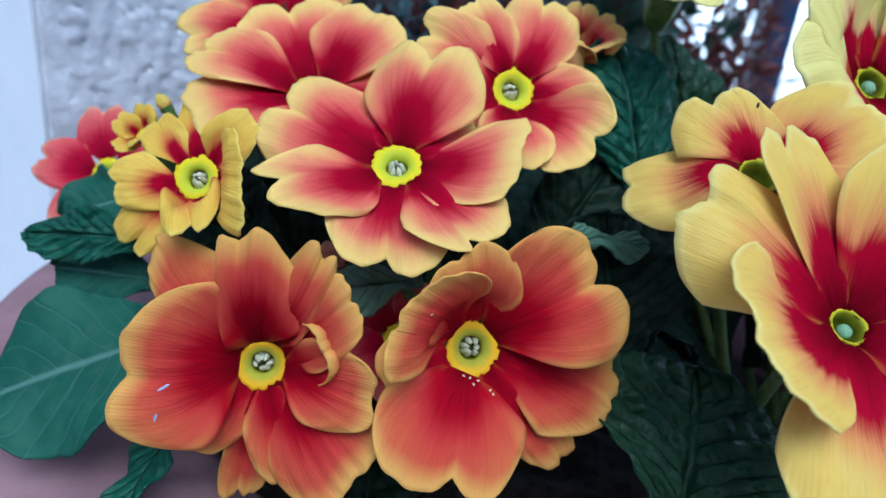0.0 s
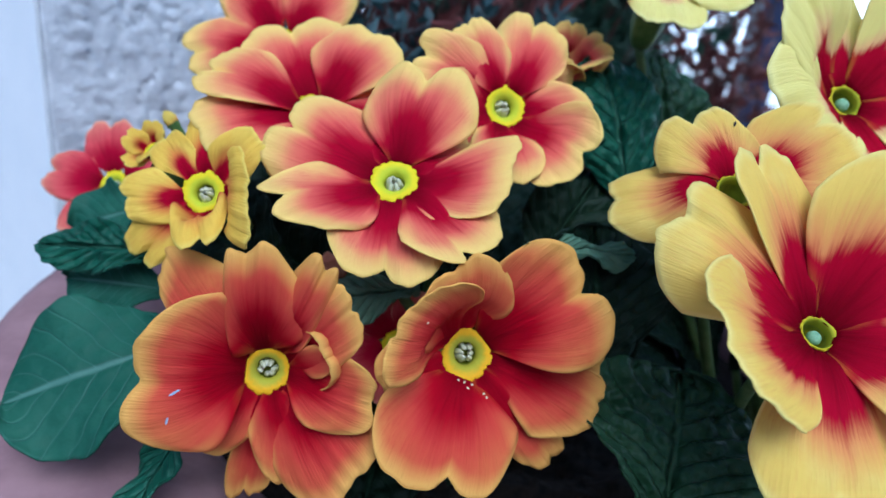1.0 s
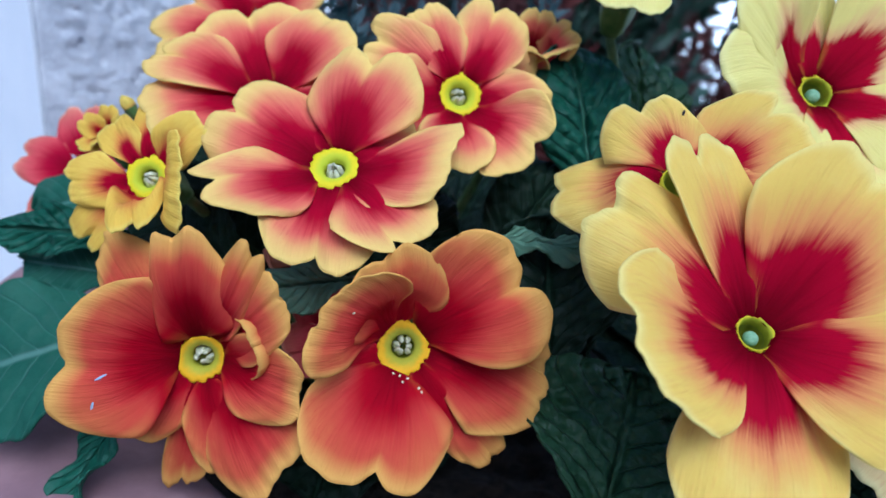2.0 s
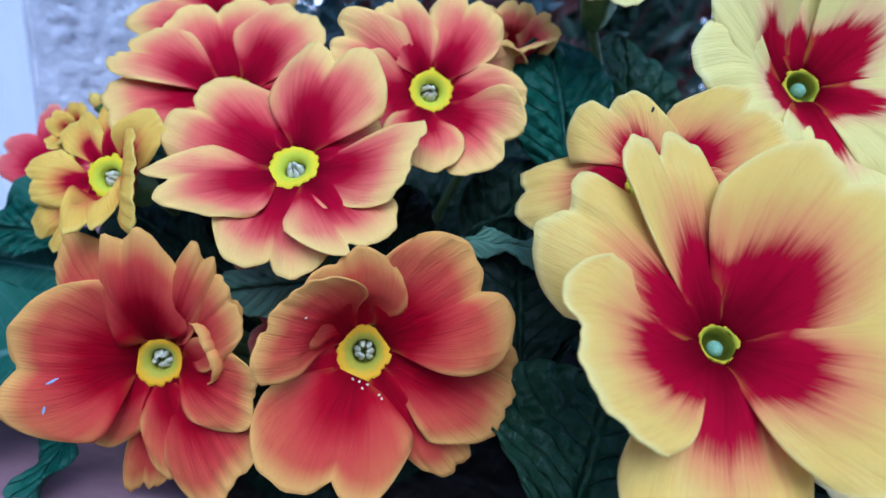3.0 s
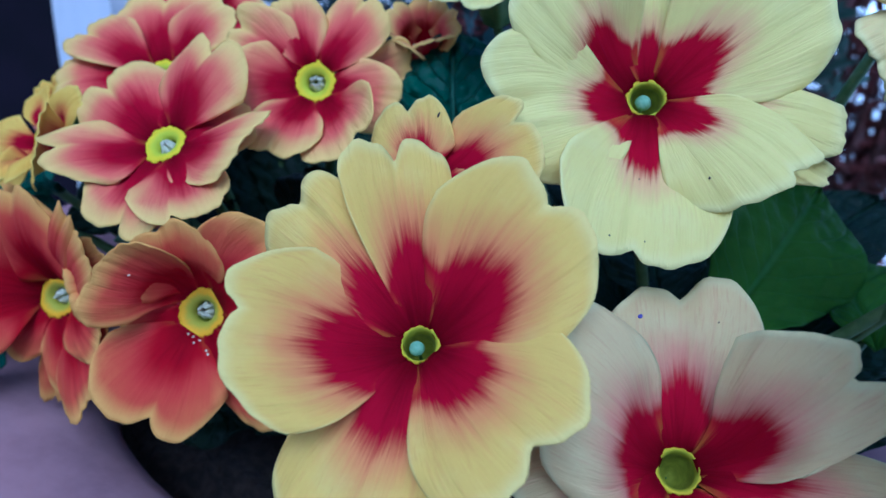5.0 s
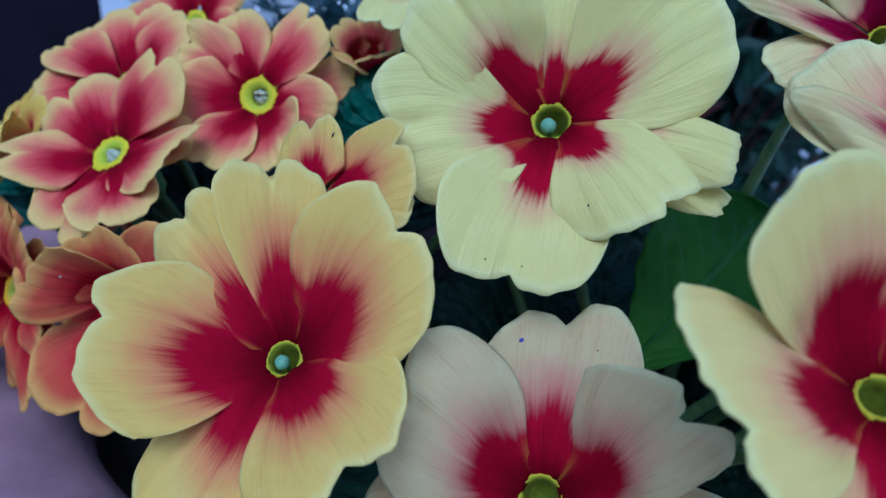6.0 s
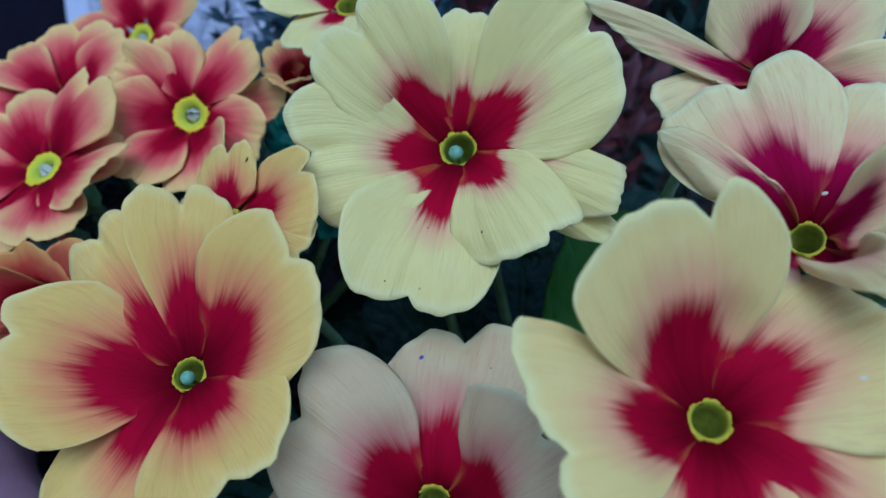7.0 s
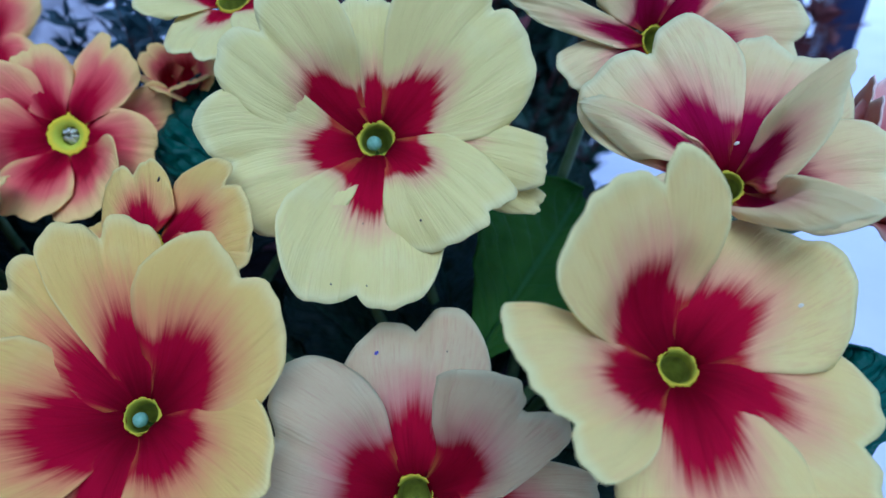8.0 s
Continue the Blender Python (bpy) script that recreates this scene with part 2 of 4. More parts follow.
sprig_blue = plain("sprig_blue", (0.012, 0.034, 0.034), (0.045, 0.085, 0.090), 60, 0.5, 0.3, 0.0005, 0.1)
sprig_red = plain("sprig_red", (0.06, 0.012, 0.012), (0.13, 0.035, 0.028), 60, 0.55, 0.3, 0.0005, 0.1)


# ---- mesh helpers ----
def mesh_of(name, verts, faces, material, uvs=None, smooth=True):
    me = bpy.data.meshes.new(name)
    me.from_pydata([tuple(p) for p in verts], [], faces)
    if uvs is not None:
        layer = me.uv_layers.new(name="UVMap")
        idx = np.empty(len(me.loops), dtype=np.int32)
        me.loops.foreach_get("vertex_index", idx)
        layer.data.foreach_set("uv", np.asarray(uvs, dtype=np.float32)[idx].ravel())
    me.materials.append(material)
    me.polygons.foreach_set("use_smooth", [smooth] * len(me.polygons))
    me.update()
    return me


def part(name, me, parent, label="", m=None):
    ob = new(name, me)
    ob.parent = parent
    if m is not None:
        ob.matrix_basis = m
    if label:
        tagged(ob, label=label)
    return ob


def sheet(name, grid, thick, material):
    """A curved blade with real thickness from a grid of points (rows, columns, 3)."""
    nu, nv = grid.shape[:2]
    du, dv = np.gradient(grid, axis=0), np.gradient(grid, axis=1)
    nor = np.cross(du, dv)
    nor /= np.linalg.norm(nor, axis=2, keepdims=True) + 1e-12
    top, low = grid.reshape(-1, 3), (grid - nor * thick).reshape(-1, 3)
    s, v = np.meshgrid(np.linspace(0, 1, nu), np.linspace(0, 1, nv), indexing="ij")
    uv = np.stack([s, v], 2).reshape(-1, 2)
    n = nu * nv
    faces = []
    for i in range(nu - 1):
        for j in range(nv - 1):
            a, b, c, d = i * nv + j, (i + 1) * nv + j, (i + 1) * nv + j + 1, i * nv + j + 1
            faces += [(a, b, c, d), (n + d, n + c, n + b, n + a)]
    rim = [(0, j) for j in range(nv)] + [(i, nv - 1) for i in range(1, nu)] + [(nu - 1, j) for j in range(nv - 2, -1, -1)] + [(i, 0) for i in range(nu - 2, 0, -1)]
    ids = [i * nv + j for i, j in rim]
    for a, b in zip(ids, ids[1:] + ids[:1]):
        faces.append((a, b, n + b, n + a))
    return mesh_of(name, np.vstack([top, low]), faces, material, np.vstack([uv, uv]))


def lathe(name, profile, material, around=48, wobble=None):
    """A turned body from (radius, height) pairs."""
    verts, faces, uvs = [], [], []
    for i, (r, z) in enumerate(profile):
        for k in range(around):
            a = 2 * math.pi * k / around
            rr = r * (wobble(a, i) if wobble else 1)
            verts.append((rr * math.cos(a), rr * math.sin(a), z))
            uvs.append((i / (len(profile) - 1), k / around))
    for i in range(len(profile) - 1):
        for k in range(around):
            a, b = i * around + k, i * around + (k + 1) % around
            faces.append((a, b, b + around, a + around))
    return mesh_of(name, verts, faces, material, uvs)


def tube(name, points, radii, material, around=8):
    """A round stem along points, tapering by radii, closed at both ends."""
    pts = [Vector(p) for p in points]
    verts, faces = [], []
    side = Vector((1, 0.2, 0.1))
    for i, p in enumerate(pts):
        d = (pts[min(i + 1, len(pts) - 1)] - pts[max(i - 1, 0)]).normalized()
        x = (side - d * side.dot(d)).normalized()
        side, y = x, d.cross(x)
        for k in range(around):
            a = 2 * math.pi * k / around
            verts.append(p + (x * math.cos(a) + y * math.sin(a)) * radii[i])
    for i in range(len(pts) - 1):
        for k in range(around):
            a, b = i * around + k, i * around + (k + 1) % around
            faces.append((a, b, b + around, a + around))
    faces.append(tuple(range(around - 1, -1, -1)))
    faces.append(tuple((len(pts) - 1) * around + k for k in range(around)))
    return mesh_of(name, verts, faces, material)


def bend(a, b, c, n=12):
    """Points on a smooth arc from a over the pull of b to c."""
    a, b, c = Vector(a), Vector(b), Vector(c)
    return [a * (1 - t) ** 2 + b * 2 * t * (1 - t) + c * t * t for t in np.linspace(0, 1, n)]


def smoothstep(x):
    x = np.clip(x, 0, 1)
    return x * x * (3 - 2 * x)


def block(name, plan, z0, z1, material):
    """An upright prism over a plan outline that runs anticlockwise."""
    n = len(plan)
    verts = [(x, y, z0) for x, y in plan] + [(x, y, z1) for x, y in plan]
    faces = [tuple(range(n - 1, -1, -1)), tuple(range(n, 2 * n))]
    faces += [(i, (i + 1) % n, n + (i + 1) % n, n + i) for i in range(n)]
    return mesh_of(name, verts, faces, material, smooth=False)


# ---- the setting ----
POT = Vector((0.036, 0.210, 0.0))
RIM_Z, RIM_R, SOIL_Z = 0.360, 0.156, 0.332
CROWNS = [Vector((0.0, 0.185, SOIL_Z)), Vector((0.105, 0.175, SOIL_Z))]

ground = new("ground", mesh_of("ground", [(-40, -40, 0), (40, -40, 0), (40, 40, 0), (-40, 40, 0)], [(0, 1, 2, 3)], paving))
tagged(ground, "pale concrete paving under the pot and beyond", "paving", kind="structure")

CORNER = Vector((-0.142, 0.270))
RIGHT, LEFT = Vector((0.707, 0.707)), Vector((-0.80, 0.60))
RIGHT_LEN, LEFT_LEN, WALL_H = 0.078, 0.178, 2.3


def rough_face(start, along, length, z0, z1, amp, step):
    nu, nz = int(length / step) + 1, int((z1 - z0) / step) + 1
    out = Vector((along.y, -along.x))
    grid = np.zeros((nz, nu, 3))
    for i, z in enumerate(np.linspace(z0, z1, nz)):
        for j, d in enumerate(np.linspace(0, length, nu)):
            q = Vector((d * 260, z * 260, 3.1))
            h = amp * noise.fractal(q, 0.7, 2.1, 5)
            h *= min(1.0, d / 0.012)
            p = start + along * d + out * (0.004 + h)
            grid[i, j] = (p.x, p.y, z)
    return grid


wall = new("wall_corner", block("wall_corner", [
    tuple(CORNER), tuple(CORNER + RIGHT * RIGHT_LEN), tuple(CORNER + RIGHT * RIGHT_LEN + Vector((-0.707, 0.707)) * 0.16),
    tuple(CORNER + Vector((-0.10, 0.24))), tuple(CORNER + LEFT * LEFT_LEN + Vector((0.6, 0.8)) * 0.12), tuple(CORNER + LEFT * LEFT_LEN)], 0.0, WALL_H, smooth_white))
tagged(wall, "white painted house corner with rough and smooth faces", "wall", kind="structure")
part("plaster_coat", sheet("plaster_coat", rough_face(CORNER, RIGHT, RIGHT_LEN, 0.20, 0.62, 0.0011, 0.0014), 0.003, plaster), wall, "rough trowelled white plaster")

door_a = CORNER + LEFT * (LEFT_LEN + 0.003)
swing, across_door = Vector((-0.95, -0.31)), Vector((-0.31, 0.95))
door = new("door_1", block("door_1", [tuple(door_a + across_door * 0.045), tuple(door_a + swing * 0.8 + across_door * 0.045), tuple(door_a + swing * 0.8), tuple(door_a)], 0.0, 2.1, door_paint))
tagged(door, "dark painted door standing open beside the house corner", "door", kind="structure")

# glowing panel added beyond the garden, in place of the sunlit white distance
glow = bpy.data.materials.new("backdrop_glow")
glow.use_nodes = True
hz = glow.node_tree.nodes["Principled BSDF"]
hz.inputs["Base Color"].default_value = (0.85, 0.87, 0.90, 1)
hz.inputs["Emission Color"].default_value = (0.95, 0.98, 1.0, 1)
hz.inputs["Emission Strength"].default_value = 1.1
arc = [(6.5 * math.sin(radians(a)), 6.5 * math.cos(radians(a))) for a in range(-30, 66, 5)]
backdrop = new("backdrop", block("backdrop", arc[::-1] + [(x * 1.03, y * 1.03) for x, y in arc], 0.0, 3.0, glow))
tagged(backdrop, "glowing white panel added beyond the paving as bright distance", "backdrop", kind="structure")
# unseen wall, added only to keep low front sky light off the flowers
light_block = new("light_block_wall", block("light_block_wall", [(-3.0, -1.15), (1.3, -1.15), (1.3, -1.0), (-3.0, -1.0)], 0.0, 1.05, plaster_rear))
tagged(light_block, "unseen plain grey wall added to cut the front sky light", "wall", kind="structure")
post = new("post", block("post", [(0.400, 0.88), (0.436, 0.88), (0.436, 0.916), (0.400, 0.916)], 0.0, 1.9, post_paint))
tagged(post, "dark blue painted upright post on the paving", "post")

# ---- the pot ----
pot = new("flower_pot")
pot.matrix_basis = Matrix.Translation(POT)
tagged(pot, "round reddish brown terracotta flower pot full of primroses", "flower pot")
R = RIM_R
part("body", lathe("body", [(0.002, 0.0), (0.098, 0.0), (0.102, 0.004), (0.128, 0.298), (0.130, 0.306), (R - 0.040, 0.312), (0.104, 0.300), (0.095, 0.05), (0.002, 0.04)], terracotta, 96), pot)
part("rim", lathe("rim", [(R - 0.010, 0.308), (R - 0.003, 0.311), (R, 0.318), (R, 0.350), (R - 0.002, 0.357), (R - 0.007, RIM_Z), (R - 0.026, RIM_Z), (R - 0.040, 0.3565), (R - 0.049, 0.3525),
                          (R - 0.0535, 0.347), (R - 0.055, 0.338), (R - 0.055, 0.312), (R - 0.040, 0.308), (R - 0.010, 0.308)], terracotta, 96), pot, "broad rounded terracotta rim")
rings = [(RIM_R - 0.056) * (1 - i / 39.0) + 0.0005 for i in range(40)]
soil_grid = np.zeros((40, 72, 3))
for i, r in enumerate(rings):
    for k in range(72):
        a = 2 * math.pi * k / 71
        x, y = r * math.cos(a), r * math.sin(a)
        soil_grid[i, k] = (x, y, SOIL_Z - 0.003 + 0.005 * noise.fractal(Vector((x * 90, y * 90, 0)), 0.7, 2.0, 4) * min(1, i / 3))
soil = new("potting_soil", sheet("potting_soil", soil_grid[::-1], 0.004, soil_mat))
soil.matrix_basis = Matrix.Translation((POT.x, POT.y, 0))
tagged(soil, "dark moist potting soil inside the flower pot", "soil", kind="stuff")


# ---- flowers ----
def petal_grid(L, W, e, e0, r0, notch, cup, curl, twist, sway, seed, layer, nu=22, nv=25, fold=0.0, hook=0.0, asym=0.0, blunt=0.46, dent=0.0):
    """A heart-shaped petal that points along x. L reaches to the notch, W is the greatest width;
    asym lengthens one lobe, blunt rounds the shoulders, dent shifts the notch sideways."""
    s, w = np.meshgrid(np.linspace(0, 1, nu), np.linspace(-1, 1, nv), indexing="ij")
    w = np.sign(w) * np.abs(w) ** 1.3
    v = np.sin(w * math.pi / 2)
    rs = random.Random(seed)
    ph = [rs.uniform(0, 6.28) for _ in range(8)]
    uneven = 0.016 * np.sin(3.1 * v + ph[0]) + 0.014 * np.sin(7.0 * v + ph[1]) + 0.006 * np.sin(17 * v + ph[2])
    full = L / (1 - notch * 0.9)
    q = np.abs(v - dent * (1 - v * v))
    lobe = blunt * (1 - np.sqrt(np.maximum(0, 1 - np.clip((q - 0.40) / 0.60, 0, 1) ** 2.1)))
    heart = notch * (0.40 * np.clip((0.40 - q) / 0.40, 0, 1) ** 2 + 0.60 * np.exp(-(q / 0.125) ** 1.25))
    length = full * (1 - lobe - heart + uneven + asym * v)
    r = r0 + (length - r0) * s
    half = 0.20 + 0.80 * np.sin(np.pi / 2 * s ** 1.08)
    y = v * W / 2 * half + sway * L * s * s
    ang = np.radians(e0 + (e - e0) * smoothstep(s / 0.6))
    reach, lift = r, 0.0
    if hook:                                                             # the outer part rolls over into a scroll
        turn = hook * np.clip((s - 0.5) / 0.5, 0.001, 1)
        inner = r0 + (length - r0) * 0.5
        out = s > 0.5
        reach = np.where(out, inner + (r - inner) * np.sin(turn) / turn, r)
        lift = np.where(out, (r - inner) * (1 - np.cos(turn)) / turn, 0.0)
    x, z = reach * np.cos(ang), reach * np.sin(ang)
    off = curl * L * 4 * s * (1 - s)                                     # arched along its length
    off = off + cup * W * 0.5 * np.abs(v) ** 2.2 * s                         # edges raised
    off = off - (0.014 + 0.09 * notch) * L * np.exp(-((v - dent) / 0.14) ** 2) * s * (1.3 - s)     # groove that runs in from the notch
    off = off + 0.018 * L * s ** 2 * (np.sin(2.6 * v + ph[4]) * 0.7 + np.sin(6.7 * v + ph[5]) * 0.3)
    off = off - 0.035 * L * smoothstep((s - 0.75) / 0.25)                      # the rim turns back a little
    off = off + lift + abs(fold) * W * 0.5 * np.clip(np.sign(fold) * v, 0, 1) ** 1.6 * s       # one side folded up
    off = off + twist * y * s + layer * (0.00012 + 0.0012 * s * (1.55 - s))          # which petal lies over which
    off = off + min(L, W) * (0.009 * np.sin(24 * v + ph[6] + 2 * np.sin(4 * s + ph[3])) * s ** 1.5 + 0.010 * np.sin(13 * v + ph[7]) * s ** 3 * (0.4 + 0.6 * np.abs(v)))
    return np.stack([x - off * np.sin(ang), y, z + off * np.cos(ang)], 2), r / full, s, v, w


def petal_mesh(material, *shape):
    grid, r, s, v, w = petal_grid(*shape)
    me = sheet("petal", grid, 0.00028, material)
    data = np.stack([r, (v + 1) / 2], 2).reshape(-1, 2)
    edge = np.stack([s, (w + 1) / 2], 2).reshape(-1, 2)
    idx = np.empty(len(me.loops), dtype=np.int32)
    me.loops.foreach_get("vertex_index", idx)
    me.uv_layers["UVMap"].data.foreach_set("uv", np.vstack([data, data]).astype(np.float32)[idx].ravel())
    me.uv_layers.new(name="Edge").data.foreach_set("uv", np.vstack([edge, edge]).astype(np.float32)[idx].ravel())
    return me


PETALS = []


def flower(name, centre, az, el, petals, material, label, eye="pin", eye_r=0.0036, e0=None, crown=0, eye_mat=None, seed=0, group="primroses in the pot"):
    """A primrose on its stem. petals: angle, length mm, width mm, rise degrees, then notch, cup, arch, twist, sway, layer."""
    a, b = radians(az), radians(el)
    n = Vector((math.sin(a) * math.cos(b), -math.cos(a) * math.cos(b), math.sin(b)))
    right = Vector((0, 0, 1)).cross(n).normalized()
    up = n.cross(right)
    m = Matrix((right, up, n)).transposed().to_4x4()
    m.translation = centre
    thing = new(name)
    thing.matrix_basis = m
    tagged(thing, label, "primrose", group)
    mean = sum(p[3] for p in petals) / len(petals)
    base = e0 if e0 is not None else max(6.0, min(26.0, mean))
    rs = random.Random(seed + 17)
    for i, p in enumerate(petals):
        ang, L, W, e = p[:4]
        notch, cup, arch, twist, sway, layer = p[4:10] if len(p) > 4 else (0.09, 0.03, 0.05, 0.05, 0.0, i % 3)
        fold, hook = p[10:12] if len(p) > 10 else (0.0, 0.0)
        asym, blunt, dent = p[12:15] if len(p) > 12 else (rs.uniform(-0.03, 0.03), 0.44, rs.uniform(-0.08, 0.08))
        me = petal_mesh(material, L / 1000, W / 1000, e, base, eye_r * 0.90, notch, cup, arch, twist, sway, seed * 31 + i, layer, 24, 37, fold, hook, asym, blunt, dent)
        ob = part("petal", me, thing, "", pose(0, 0, 0, 0, 0, ang))
        PETALS.append((me, m @ pose(0, 0, 0, 0, 0, ang)))
    t0 = math.tan(radians(base))
    # the star-shaped eye, running down into the throat
    R0, Rin = eye_r, eye_r * (0.46 if eye == "thrum" else 0.78)
    lobes = [rs.uniform(0.92, 1.08) for _ in range(15)]

    def star(q, i):
        k = q / (2 * math.pi) * 15
        f = abs((k % 1) - 0.5) * 2
        amount = [0.0, 0.0, 0.0, 0.3, 0.7, 1.0][i] if i < 6 else 1.0
        return 1 + amount * ((0.09 if eye == "thrum" else 0.06) * (0.45 - f) + 1.2 * (lobes[int(k) % 15] - 1))

    prof = [(Rin * 0.97, Rin * t0 - 0.0012), (Rin * 0.99, Rin * t0)]
    for f in (0.25, 0.5, 0.75, 1.0):
        r = Rin + (R0 - Rin) * f
        prof.append((r, r * t0 + (0.0004 if f < 0.9 else 0.0002) + 0.0001 * math.sin(f * 3.1)))
    prof.append((R0 * 1.01, R0 * t0 - 0.0006))
    part("eye", lathe("eye", prof, eye_mat or eye_yellow, 90, star), thing, "lobed yellow eye round the throat")
    throat = part("throat", lathe("throat", [(Rin * 1.01, Rin * t0 - 0.0008), (Rin * 0.98, -0.0008), (Rin * 0.88, -0.0020), (Rin * 0.6, -0.0020 if eye == "thrum" else -0.0068), (0.0002, -0.0020 if eye == "thrum" else -0.0076)], throat_mat, 40, lambda q, i: 1 + (0.05 if 0 < i < 4 else 0.0) * math.cos(5 * q)), thing, "green tube of the throat")
    if eye == "thrum":
        for k in range(7):
            q = 2 * math.pi * k / 7 + rs.uniform(-0.2, 0.2)
            rr = Rin * rs.uniform(0.55, 0.78)
            bx, by = rr * math.cos(q), rr * math.sin(q)
            lean = rs.uniform(0.35, 0.62)
            pts = bend((bx * 1.1, by * 1.1, -0.0026), (bx * 1.1, by * 1.1, -0.001), (bx * lean, by * lean, Rin * t0 + rs.uniform(0.0004, 0.0013)), 6)
            part("stamen", tube("stamen", pts, [eye_r * 0.06, eye_r * 0.10, eye_r * 0.125, eye_r * 0.13, eye_r * 0.10, eye_r * 0.03], stamen_mat, 7), throat, "pale cream stamen")
    elif eye == "pin":
        w = eye_r * 0.40
        tip = Rin * t0 * 0.6
        prof2 = [(w * 0.25, -0.009), (w * 0.25, tip - w), (w * 0.7, tip - w * 0.75), (w, tip), (w * 0.86, tip + w * 0.5), (w * 0.5, tip + w * 0.85), (0.00003, tip + w * 0.95)]
        pi = part("pistil", lathe("pistil", prof2, pistil_mat, 16), throat, "round mint green stigma")
        pi.location = (eye_r * -0.14, eye_r * -0.16, 0)
    # calyx and stem
    part("calyx", lathe("calyx", [(0.0034, -0.0035), (0.0040, -0.006), (0.0038, -0.011), (0.0028, -0.015), (0.0012, -0.0165)], calyx_mat, 20, lambda q, i: 1 + 0.12 * math.cos(5 * q)), thing, "ribbed green calyx")
    inv = m.inverted()
    start = Vector(centre) - n * 0.016
    foot = CROWNS[crown] + Vector((rs.uniform(-0.012, 0.012), rs.uniform(-0.012, 0.012), -0.004))
    pull = start - n * 0.02 + (foot - start) * 0.35 + Vector((0, 0, 0.005))
    pts = [inv @ q for q in bend(start, pull, foot, 12)]
    part("stem", tube("stem", pts, [0.0012 + 0.0006 * k / 11 for k in range(12)], stem_mat, 8), thing, "slender green stem")
    return thing


flower("primrose_flower", (-0.0060, 0.1331, 0.4233), -8, 50, [
    (160, 23.3, 24.8, 7, 0.15, -0.24, 0.004, -0.03, -0.029, 1, -0.00, 0.0, -0.01, 0.51, 0.04),
    (222, 21.1, 16.8, 16, 0.15, -0.08, -0.030, -0.06, -0.050, 3, -0.01, 0.0, -0.06, 0.50, -0.40),
    (82, 22.3, 23.0, 17, 0.12, -0.28, 0.010, -0.05, -0.030, 3, 0.0, 0.0, 0.0, 0.42, 0.05),
    (2, 23.1, 20.1, 16, 0.02, -0.29, -0.047, -0.09, 0.084, 2, -0.02, 0.0, 0.09, 0.21, -0.17),
    (328, 22.0, 18.1, 8, 0.13, 0.15, -0.006, -0.34, -0.074, 1, 0.03, 0.0, 0.11, 0.37, -0.39),
    (274, 19.1, 22.4, 7, 0.15, 0.17, 0.040, -0.06, 0.014, 0, -0.04, 0.0, 0.08, 0.45, 0.03),
    (120, 21.5, 11.0, -4, 0.05, 0.02, 0.04, 0.0, 0.0, 0),
    (38, 18.0, 15.0, -2, 0.05, 0.02, 0.04, 0.0, 0.0, 0)],
    petal_salmon, "salmon orange primrose with crimson heart and yellow eye", "thrum", 0.0046, seed=1, e0=13)
flower("primrose_flower", (0.0158, 0.1571, 0.4355), 12, 26, [
    (58, 20.6, 16.7, -2, 0.12, -0.23, 0.023, -0.29, 0.084, 3, -0.09, 0.0, -0.00, 0.30, 0.24),
    (117, 19.2, 13.5, 4, 0.05, -0.10, 0.050, 0.05, -0.020, 2, 0.0, 0.0, 0.01, 0.42, 0.0),
    (159, 19.2, 20.6, 7, 0.16, 0.21, 0.040, 0.01, 0.019, 1, 0.00, 0.0, -0.03, 0.47, -0.36),
    (6, 20.9, 15.9, -17, 0.02, 0.35, 0.031, 0.11, 0.163, 0, 0.08, 0.0, 0.05, 0.23, -0.07),
    (306, 21.7, 19.4, 32, 0.09, 0.32, -0.029, 0.21, 0.039, 2, 0.05, 0.0, -0.10, 0.27, 0.29),
    (252, 22.5, 15.9, 32, 0.02, 0.04, -0.007, 0.14, 0.059, 3, 0.01, 0.0, -0.06, 0.27, -0.02),
    (351, 20.0, 16.1, 11, 0.01, 0.08, 0.040, 0.03, -0.003, 0, 0.02, 0.0, -0.04, 0.44, 0.09),
    (199, 18.9, 20.3, 19, 0.04, 0.20, 0.038, 0.04, -0.012, 1, 0.01, 0.0, 0.02, 0.48, -0.00),
    (92, 16.0, 14.0, -6, 0.08, 0.02, 0.05, 0.0, 0.0, 0)],
    petal_salmon, "salmon primrose with a double row of petals", "thrum", 0.0046, seed=2, e0=18)
flower("primrose_flower", (-0.0439, 0.1392, 0.4157), -4, 28, [
    (199, 14.6, 12.4, 5, 0.09, -0.17, 0.028, 0.08, -0.095, 2, 0.01, 0.0, -0.06, 0.50, -0.10),
    (134, 16.1, 8.9, -13, 0.04, 0.28, 0.047, -0.02, 0.048, 1, 0.01, 0.0, 0.02, 0.36, -0.03),
    (96, 18.4, 11.9, -8, 0.03, -0.24, 0.040, -0.12, 0.025, 0, -0.01, 0.0, 0.02, 0.52, 0.09),
    (51, 16.3, 10.7, 18, 0.01, 0.20, 0.040, -0.10, -0.016, 1, -0.03, 0.0, 0.03, 0.44, -0.15),
    (359, 19.5, 19.0, 46, 0.02, -0.16, -0.031, 0.11, -0.087, 3, 0.05, 0.0, -0.09, 0.16, -0.06),
    (291, 17.4, 10.7, 44, 0.13, 0.04, 0.039, -0.11, 0.019, 3, -0.00, 0.0, -0.03, 0.62, 0.10),
    (229, 16.3, 11.3, -4, 0.16, 0.12, 0.067, 0.10, -0.013, 1, 0.06, 0.0, -0.02, 0.33, 0.15)],
    petal_gold, "small golden primrose with crimson marks, half cupped", "thrum", 0.0043, seed=3, e0=8)
